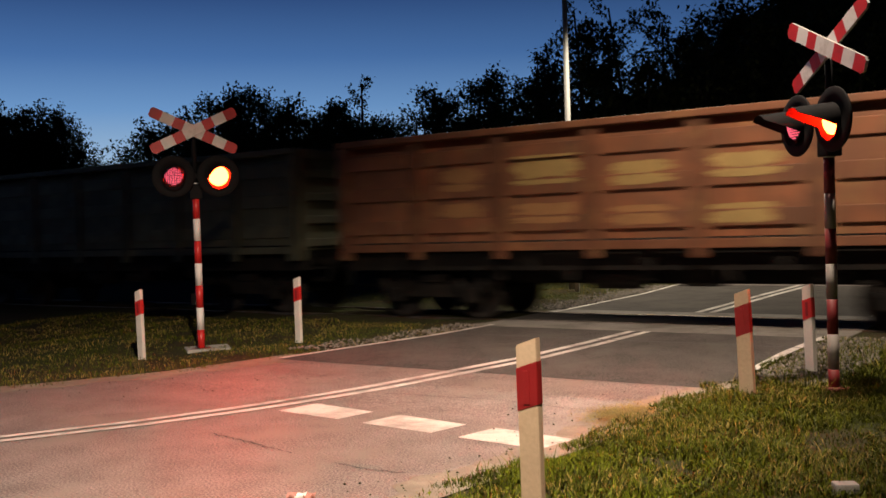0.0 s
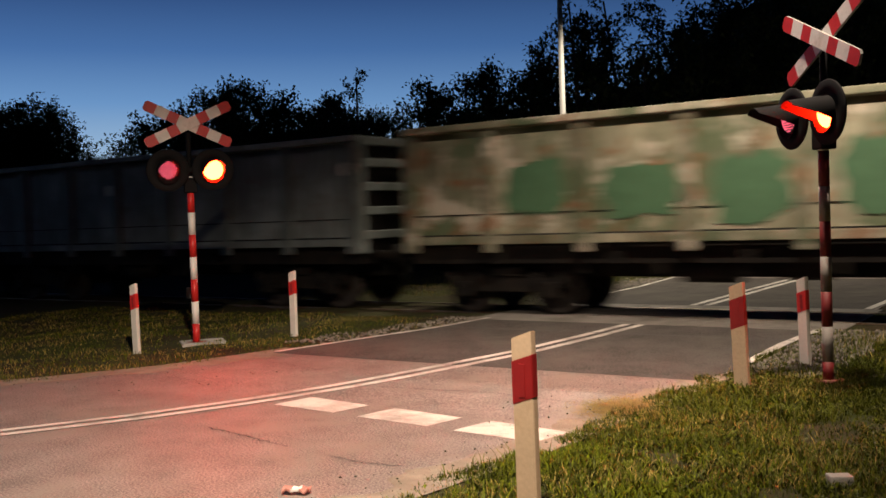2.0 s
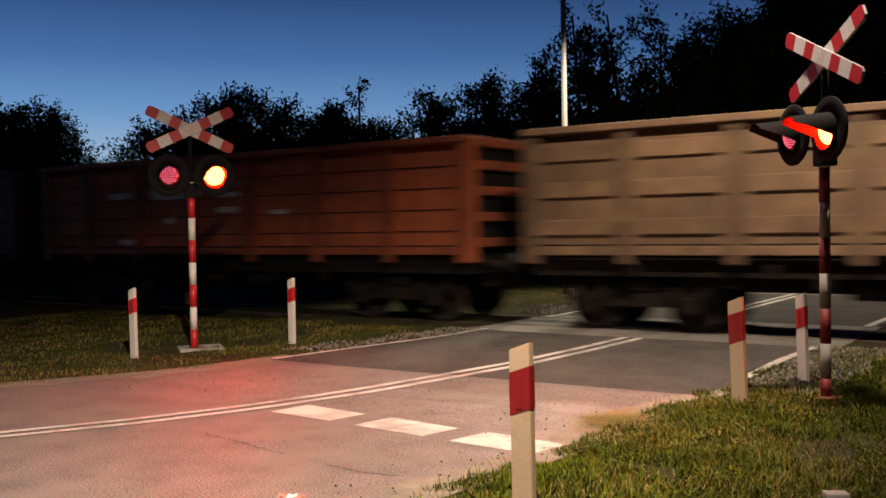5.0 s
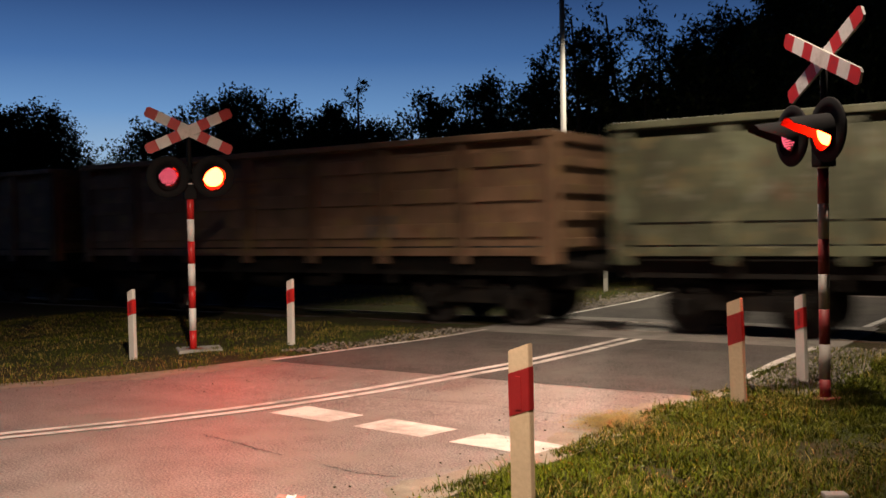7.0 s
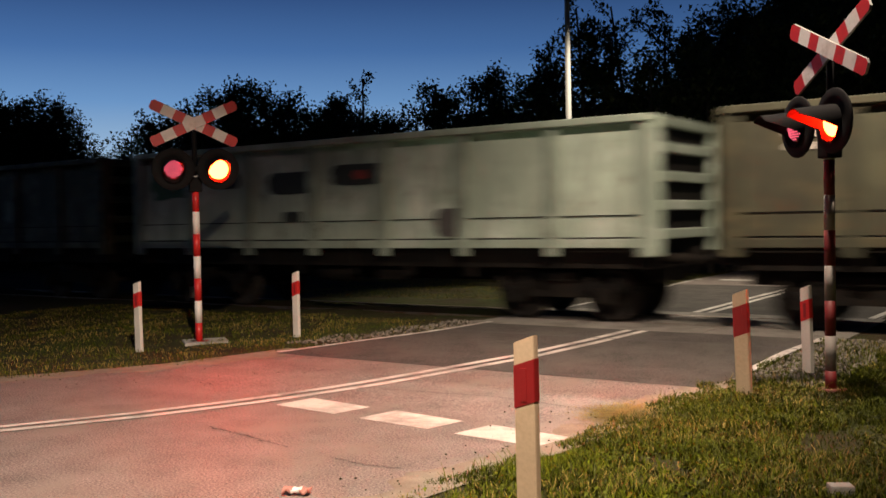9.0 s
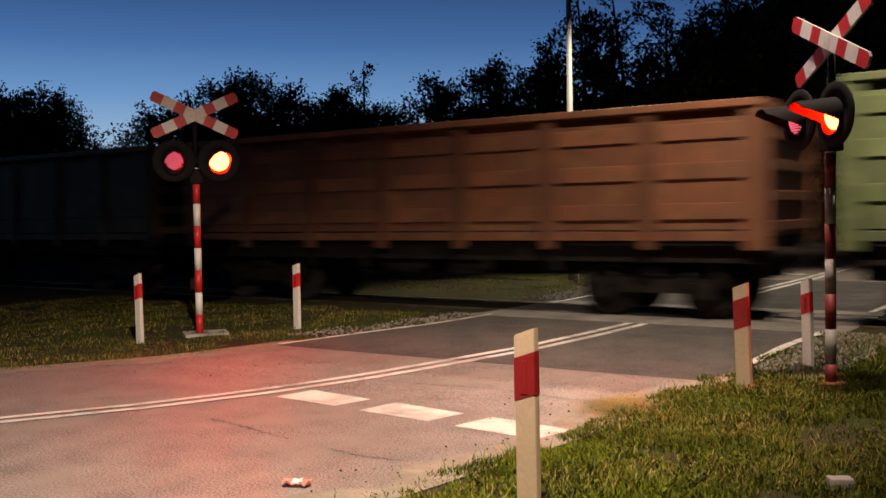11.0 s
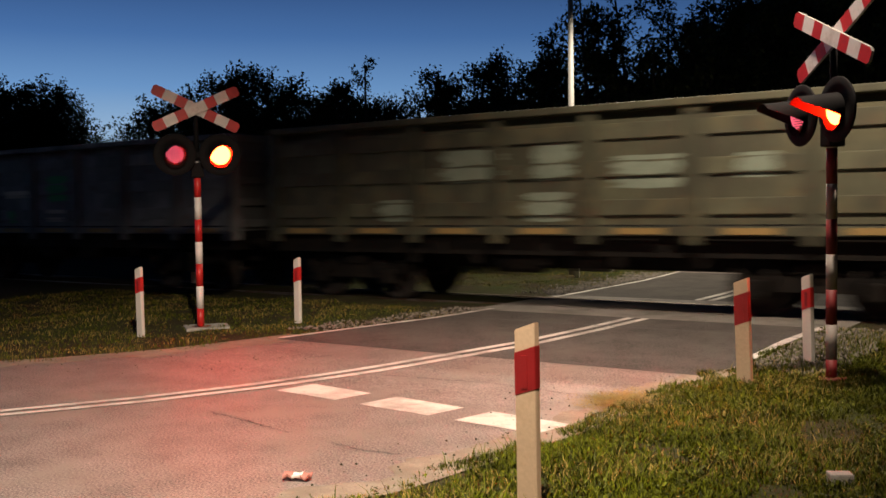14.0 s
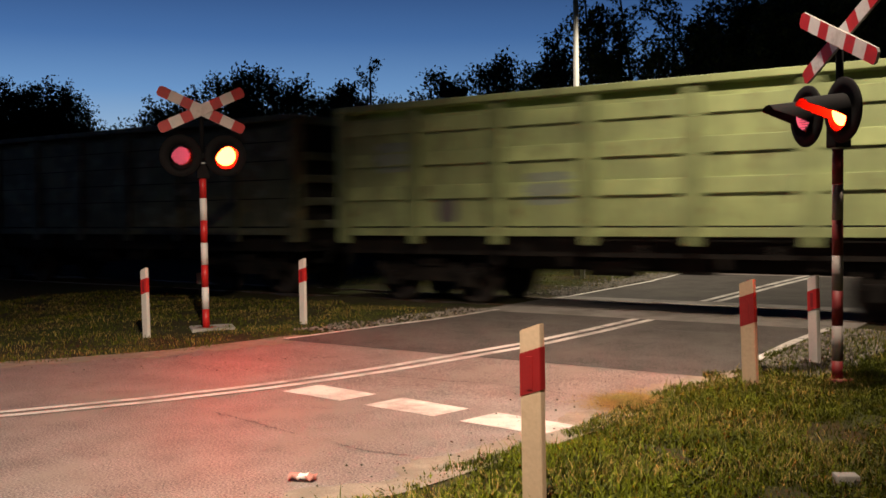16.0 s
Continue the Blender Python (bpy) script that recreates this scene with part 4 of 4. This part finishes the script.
place_tree(-59.85, 60, 8.57, 2.8, 24, False)
place_tree(-58.90, 60, 8.67, 2.8, 24, False)
place_tree(-58.01, 58, 8.34, 2.4, 24, False)
place_tree(-57.12, 58, 8.53, 2.6, 24, False)
place_tree(-56.14, 58, 8.73, 2.4, 24, False)
place_tree(-55.30, 58, 8.40, 2, 24, False)
place_tree(-54.77, 60, 7.50, 1.6, 20, False)
place_tree(-56.60, 55, 7.48, 2.6, 24, False)
place_tree(-54.11, 90, 8.01, 2.6, 22, False)
place_tree(-52.94, 90, 8.09, 2.6, 22, False)
place_tree(-51.87, 50, 6.25, 1.5, 12, False)
place_tree(-50.96, 50, 6.58, 1.6, 14, False)
place_tree(-50.04, 48, 6.78, 1.8, 18, False)
place_tree(-49.26, 48, 7.30, 2, 20, False)
place_tree(-48.16, 48, 7.83, 2, 22, False)
place_tree(-46.89, 46, 8.22, 1.6, 20, False)
place_tree(-45.97, 46, 7.96, 2, 24, False)
place_tree(-45.01, 46, 8.29, 1.6, 22, False)
place_tree(-44.08, 48, 8.15, 2, 26, False)
place_tree(-43.13, 48, 8.25, 1.4, 22, False)
place_tree(-42.19, 50, 7.93, 2, 26, False)
place_tree(-41.23, 50, 7.97, 1.8, 26, False)
place_tree(-40.09, 50, 8.06, 1.8, 26, False)
place_tree(-38.75, 44, 8.36, 1, 7, True)
place_tree(-39.30, 52, 7.91, 1.8, 26, False)
place_tree(-38.01, 52, 7.58, 1.8, 26, False)
place_tree(-37.19, 52, 7.77, 1.5, 24, False)
place_tree(-36.38, 50, 7.58, 0.9, 18, False)
place_tree(-35.16, 42, 6.93, 1.2, 20, False)
place_tree(-34.39, 42, 7.32, 1.5, 24, False)
place_tree(-33.40, 42, 7.63, 1.6, 26, False)
place_tree(-32.31, 42, 7.81, 1.6, 26, False)
place_tree(-31.26, 42, 8.00, 1.6, 26, False)
place_tree(-30.12, 42, 8.15, 1.6, 26, False)
place_tree(-29.13, 40, 8.28, 1.4, 20, False)
place_tree(-28.13, 38, 8.58, 0.9, 10, True)
place_tree(-27.35, 40, 8.40, 1.4, 18, False)
place_tree(-25.98, 34, 9.08, 1.2, 10, True)
place_tree(-25.08, 36, 8.39, 1.4, 14, True)
place_tree(-23.95, 36, 8.84, 1.3, 14, True)
place_tree(-23.06, 34, 9.22, 1.5, 12, True)
place_tree(-21.91, 35, 8.76, 1.4, 14, True)
place_tree(-20.84, 36, 8.46, 1.5, 18, False)
place_tree(-19.75, 36, 8.88, 1.6, 18, False)
place_tree(-18.47, 36, 9.13, 1.7, 20, False)
place_tree(-17.33, 36, 8.90, 1.8, 24, False)
place_tree(-16.28, 36, 9.42, 2, 28, False)
place_tree(-14.93, 36, 10.29, 2.4, 30, False)
place_tree(-13.49, 36, 10.38, 2.6, 30, False)
place_tree(-11.80, 36, 10.24, 2.6, 30, False)
place_tree(-10.16, 36, 10.10, 2.6, 30, False)
place_tree(-14.11, 33, 8.32, 2.2, 28, False)
place_tree(-15.88, 33, 7.72, 2, 28, False)
place_tree(-11.30, 33, 8.15, 2.2, 28, False)
place_tree(-8.29, 36, 9.94, 2.6, 26, False)
place_tree(-19.19, 33, 7.35, 1.6, 22, False)
place_tree(-22.28, 33, 7.11, 1.5, 20, False)
place_tree(-25.14, 34, 6.80, 1.4, 20, False)
place_tree(-28.36, 36, 6.78, 1.5, 22, False)
place_tree(-31.63, 38, 6.60, 1.5, 22, False)
place_tree(-41.42, 44, 6.54, 1.8, 24, False)
place_tree(-45.55, 42, 6.51, 1.8, 24, False)
place_tree(-48.69, 42, 5.83, 1.6, 24, False)


def build_woods():
    """The dense wood behind the single trees, of uncounted leaf clumps."""
    rnd = random.Random(77)
    verts, faces = [], []
    crest = [(-66, 7.5), (-57, 7.5), (-55.5, 4.6), (-53, 4.6), (-50, 6.2), (-47, 7.6), (-43, 7.6), (-38, 7.2), (-35, 6.6), (-33, 7.6), (-30, 8.2), (-27, 8.6), (-22, 9.6), (-18, 12.0), (-15, 15.5), (-4, 17.0)]
    for i in range(60000):
        a = rnd.uniform(-66, -4)
        top = lerp_rows(crest, a)[0] * 0.93 + 0.8 * noise.noise((a * 0.9, 0, 0)) + 0.5 * noise.noise((a * 3.1, 5, 0))
        z = top * rnd.random() ** 0.75
        d = rnd.uniform(54, 60)
        c = Vector((d * math.sin(radians(a)), d * math.cos(radians(a)), z))
        s = rnd.uniform(0.14, 0.34)
        u = Vector((rnd.uniform(-1, 1), rnd.uniform(-1, 1), rnd.uniform(-1, 1))).normalized()
        v = u.orthogonal().normalized()
        n = len(verts)
        verts += [tuple(c - u * s), tuple(c + v * s * 0.6), tuple(c + u * s), tuple(c - v * s * 0.6)]
        faces.append((n, n + 1, n + 2, n + 3))
    tagged(new("woods", pymesh("woods", verts, faces, LEAF)), "dense dark wood behind the railway", "woods", kind="stuff")


build_woods()


# ---- grass, gravel and litter ----
def in_gravel(x, y):
    """Gravel shoulders beside the asphalt before the track."""
    l, c, r = edges_at(y)
    n = 0.25 * noise.noise((x * 1.5, y * 1.5, 4))
    if r < x < r + 1.0 + n and 11.0 + n < y < 15.0:
        return True
    return l - 0.75 - n < x < l and 11.4 + n < y < 15.1


def build_gravel():
    verts, faces = [], []
    n = 0
    while n < 5200:
        x, y = (random.uniform(-3.7, -1.9), random.uniform(10.6, 15.0)) if n < 3200 else (random.uniform(-11.6, -9.2), random.uniform(11.0, 15.1))
        n += 1
        if in_gravel(x, y):
            r = random.uniform(0.012, 0.034)
            stone(verts, faces, (x, y, ground_z(x, y) + r * 0.35), r)
    tagged(new("gravel", pymesh("gravel", verts, faces, GRAVEL)), "pale crushed gravel on the road shoulder", "gravel", kind="stuff")
    verts, faces = [], []
    for i in range(1500):
        y = random.uniform(17.9, 25.0)
        x = edges_at(y)[0] - abs(random.gauss(0, 0.4)) - 0.05
        r = random.uniform(0.02, 0.045)
        stone(verts, faces, (x, y, ground_z(x, y) + r * 0.35), r)
    tagged(new("gravel", pymesh("gravel", verts, faces, GRAVEL)), "grey gravel shoulder behind the track", "gravel", kind="stuff")
    # grit scattered on the asphalt along its right edge
    verts, faces = [], []
    for i in range(230):
        y = random.uniform(4.6, 10.4)
        x = edges_at(y)[2] - abs(random.gauss(0, 0.4)) - 0.03
        r = random.choice((0.004, 0.005, 0.006, 0.008, 0.013))
        stone(verts, faces, (x, y, rise(y) + r * 0.5), r)
    for i in range(70):
        y = random.uniform(6.0, 9.5)
        x = edges_at(y)[0] + random.uniform(0.2, 2.6)
        r = random.choice((0.004, 0.006, 0.011))
        stone(verts, faces, (x, y, rise(y) + r * 0.5), r)
    tagged(new("grit", pymesh("grit", verts, faces, SOIL)), "dark crumbs of soil and grit on the asphalt", "grit", kind="stuff")


def build_margins():
    right = strip("sand_margin", steps(3.5, 10.9, 0.07), lambda y: (edges_at(y)[2] - 0.30 + ragged(y, 0.22, 9), edges_at(y)[2] + 0.16), SAND, 0.004, 3)
    tagged(right, "pale sandy dirt washed over the asphalt edge", "dirt", kind="structure")
    left = strip("sand_margin", steps(4.0, 11.0, 0.07), lambda y: (edges_at(y)[0] - 0.2, edges_at(y)[0] + 0.42 + ragged(y, 0.3, 14)), SAND, 0.004, 3)
    tagged(left, "pale sandy dirt washed over the asphalt edge", "dirt", kind="structure")


def build_crack(points, width):
    """A thin dark crack in the asphalt."""
    rnd = random.Random(len(points) * 31 + int(points[0][1] * 100))
    verts, faces = [], []
    for (x0, y0), (x1, y1) in zip(points, points[1:]):
        for i in range(14):
            f = i / 14
            x, y = x0 + (x1 - x0) * f + rnd.gauss(0, 0.012), y0 + (y1 - y0) * f + rnd.gauss(0, 0.012)
            h = width * rnd.uniform(0.2, 1)
            verts += [(x, y - h, rise(y) + 0.003), (x, y + h, rise(y) + 0.003)]
    faces = [(i, i + 2, i + 3, i + 1) for i in range(0, len(verts) - 2, 2)]
    tagged(new("crack", pymesh("crack", verts, faces, SEAL)), "thin dark crack in the worn asphalt", "road crack", kind="structure")


def build_litter():
    # flattened can-like scrap near the verge
    t = thing("scrap_of_litter", "crumpled red and white scrap lying on the asphalt", "litter", "", pose(-4.86, 5.2, 0.004, 0, 0, 25))
    bm = bmesh.new()
    rnd = random.Random(5)
    grid = [[bm.verts.new((-0.1 + 0.033 * i, -0.05 + 0.025 * j, 0.012 + 0.03 * abs(math.sin(i * 1.3 + j * 0.7)) + rnd.uniform(0, 0.012))) for j in range(5)] for i in range(7)]
    for i in range(6):
        for j in range(4):
            f = bm.faces.new((grid[i][j], grid[i + 1][j], grid[i + 1][j + 1], grid[i][j + 1]))
            f.material_index = 1 if i in (2, 3) else 0
    r = bmesh.ops.extrude_face_region(bm, geom=list(bm.faces))
    for v in r["geom"]:
        if isinstance(v, bmesh.types.BMVert):
            v.co.z = max(v.co.z - 0.014, 0)
    part("wrapper", bm, [FADED_PINK, PAINT_WHITE], t)
    # low concrete marker block in the grass
    m = thing("marker_block", "low weathered concrete marker block in the grass", "marker block", "", pose(-1.58, 7.12, -0.125, 0, 0, 30))
    bm = bmesh.new()
    box(bm, -0.08, -0.06, 0, 0.08, 0.06, 0.2, 0.012)
    part("block", bm, CONCRETE, m)
    # small plate on a stake before the track
    p = thing("track_plate", "small grey plate on a thin stake", "sign", "", pose(-16.22, 14.3, rise(14.3) - 0.05, 0, 0, 50))
    bm = bmesh.new()
    tube(bm, [(0, 0.012, 0), (0, 0.012, 0.56)], [0.015, 0.015], 8)
    part("stake", bm, DARK_IRON, p)
    bm = bmesh.new()
    box(bm, -0.07, -0.006, 0.34, 0.07, 0.0, 0.58, 0.002)
    part("plate", bm, GALV, p)
    # heap of dry grass at the asphalt's edge
    verts, faces = [], []
    for i in range(3600):
        x, y = random.gauss(-4.03, 0.17), random.gauss(8.95, 0.22)
        a, ln, z = random.uniform(0, 6.283), random.uniform(0.05, 0.16), rise(y) + 0.006 + abs(random.gauss(0, 0.015))
        dx, dy, w = math.cos(a) * ln, math.sin(a) * ln, 0.003
        n = len(verts)
        verts += [(x - dy / ln * w, y + dx / ln * w, z), (x + dy / ln * w, y - dx / ln * w, z), (x + dx, y + dy, z + random.uniform(-0.004, 0.02))]
        faces.append((n, n + 1, n + 2))
    tagged(new("straw", pymesh("straw", verts, faces, STRAW)), "small heap of dry mown grass on the asphalt", "straw", kind="stuff")


build_gravel()
build_margins()
build_crack([(-7.24, 6.54), (-6.55, 6.42), (-5.93, 6.28)], 0.012)
build_crack([(-5.41, 6.19), (-4.99, 6.12), (-4.6, 6.2)], 0.008)
build_crack([(-7.1, 9.0), (-5.6, 9.15), (-4.2, 9.0)], 0.01)
build_litter()


def build_grass():
    mats = (GRASS, STRAW)
    for name, count, box_, label in (("grass", 190000, (-4.4, 4.2, -0.2, 14.7), "short green grass with dry straw blades"), ("grass", 45000, (-20, 6.5, -9.2, 14.7), "thin autumn grass on the verge"), ("grass", 22000, (-20, 18.9, -9.2, 31), "rough grass behind the track")):
        verts, faces, mi = [], [], []
        x0, y0, x1, y1 = box_
        done = 0
        while done < count:
            x, y = random.uniform(x0, x1), random.uniform(y0, y1)
            done += 1
            if on_road(x, y, -0.05 + 0.25 * noise.noise((x * 2, y * 2, 7))):
                continue
            if in_gravel(x, y) and random.random() < 0.8:
                continue
            tuft = noise.noise((x * 1.3, y * 1.3, 11)) + 0.5 * noise.noise((x * 4, y * 4, 2))
            if tuft < -0.35 and random.random() < 0.8:
                continue
            h = random.uniform(0.022, 0.07) * (1 + 0.9 * max(tuft, -0.5)) * (1 if x > -6 else 0.75)
            if random.random() < 0.02:
                h *= 2.2
            a, lean = random.uniform(0, 6.283), random.uniform(0.3, 1.4) * h
            w = random.uniform(0.0025, 0.0055)
            z = ground_z(x, y)
            ca, sa = math.cos(a), math.sin(a)
            n = len(verts)
            verts += [(x - sa * w, y + ca * w, z - 0.01), (x + sa * w, y - ca * w, z - 0.01), (x + ca * lean * 0.4 + sa * w * 0.8, y + sa * lean * 0.4 - ca * w * 0.8, z + h * 0.6),
                      (x + ca * lean * 0.4 - sa * w * 0.8, y + sa * lean * 0.4 + ca * w * 0.8, z + h * 0.6), (x + ca * lean, y + sa * lean, z + h)]
            faces += [(n, n + 1, n + 2, n + 3), (n + 3, n + 2, n + 4)]
            dry = random.random() < (0.10 if x > -6 else 0.35) + 0.5 * noise.noise((x * 0.9, y * 0.9, 21))
            mi += [1 if dry else 0] * 2
        for i in range(count // 9):
            # leaf of a low weed, lying almost flat in its clump
            x, y = random.uniform(x0, x1), random.uniform(y0, y1)
            if noise.noise((x * 2.3, y * 2.3, 31)) < 0.12 or on_road(x, y, 0.12) or in_gravel(x, y):
                continue
            a, ln, tip = random.uniform(0, 6.283), random.uniform(0.02, 0.05), random.uniform(0.0, 0.035)
            ca, sa, w, z = math.cos(a), math.sin(a), ln * 0.3, ground_z(x, y) + random.uniform(0.012, 0.05)
            n = len(verts)
            verts += [(x, y, z), (x + ca * ln * 0.5 + sa * w, y + sa * ln * 0.5 - ca * w, z + tip * 0.8), (x + ca * ln, y + sa * ln, z + tip), (x + ca * ln * 0.5 - sa * w, y + sa * ln * 0.5 + ca * w, z + tip * 0.8)]
            faces.append((n, n + 1, n + 2, n + 3))
            mi.append(0)
        me = pymesh(name, verts, faces, mats)
        me.polygons.foreach_set("material_index", mi)
        tagged(new(name, me), label, "grass", kind="stuff")


build_grass()


# ---- movement ----
def motions():
    ends = (0.0, 1 / 30, 4.0, 8.0, 12.0, 16.0 - 1 / 30, 16.0)
    for k, w in TRAIN:
        walk(w, [(t, pose(LEAD + PITCH * k - SPEED * round(t * 30) / 30, TRACK, RAIL_Z + 0.012)) for t in ends])
    # wheels roll: each wheelset of the first wagon is keyed, the others share its turning
    turn = SPEED / 0.46 * 180 / math.pi / 30
    first = sorted((c for c in TRAIN[0][1].children if c.name.startswith("wheelset")), key=lambda c: c.location.x)
    for ws in first:
        walk(ws, [(i / 30, pose(ws.location.x, 0, 0.46) @ Matrix.Rotation(-radians(turn * i), 4, "Y")) for i in range(481)])
    for k, w in TRAIN[1:]:
        for ws, src in zip(sorted((c for c in w.children if c.name.startswith("wheelset")), key=lambda c: c.location.x), first):
            ws.rotation_mode = "QUATERNION"
            ws.animation_data_create().action = src.animation_data.action
            ws.animation_data.action_slot = src.animation_data.action_slot
    # the lamp inserts turn their lit faces out and in, once a second
    for ins, which in SPINNERS:
        rows, lit = [], which == "R"
        m = ins.matrix_basis.copy()
        rows.append((0.0, m @ pose(0, 0, 0, 0, 0, 0 if lit else 180)))
        a = 0 if lit else 180
        for s in range(17):
            for when, ch in ((s + 0.15, "L"), (s + 0.65, "R")):
                if when > 15.9:
                    continue
                f0 = round(when * 30)
                goes_on = ch == which
                late = 0 if goes_on else 2
                for i in range(4):
                    rows.append(((f0 + late + i) / 30, m @ pose(0, 0, 0, 0, 0, a + 60 * i)))
                a += 180
        rows.append((16.0, m @ pose(0, 0, 0, 0, 0, a)))
        walk(ins, rows)


motions()
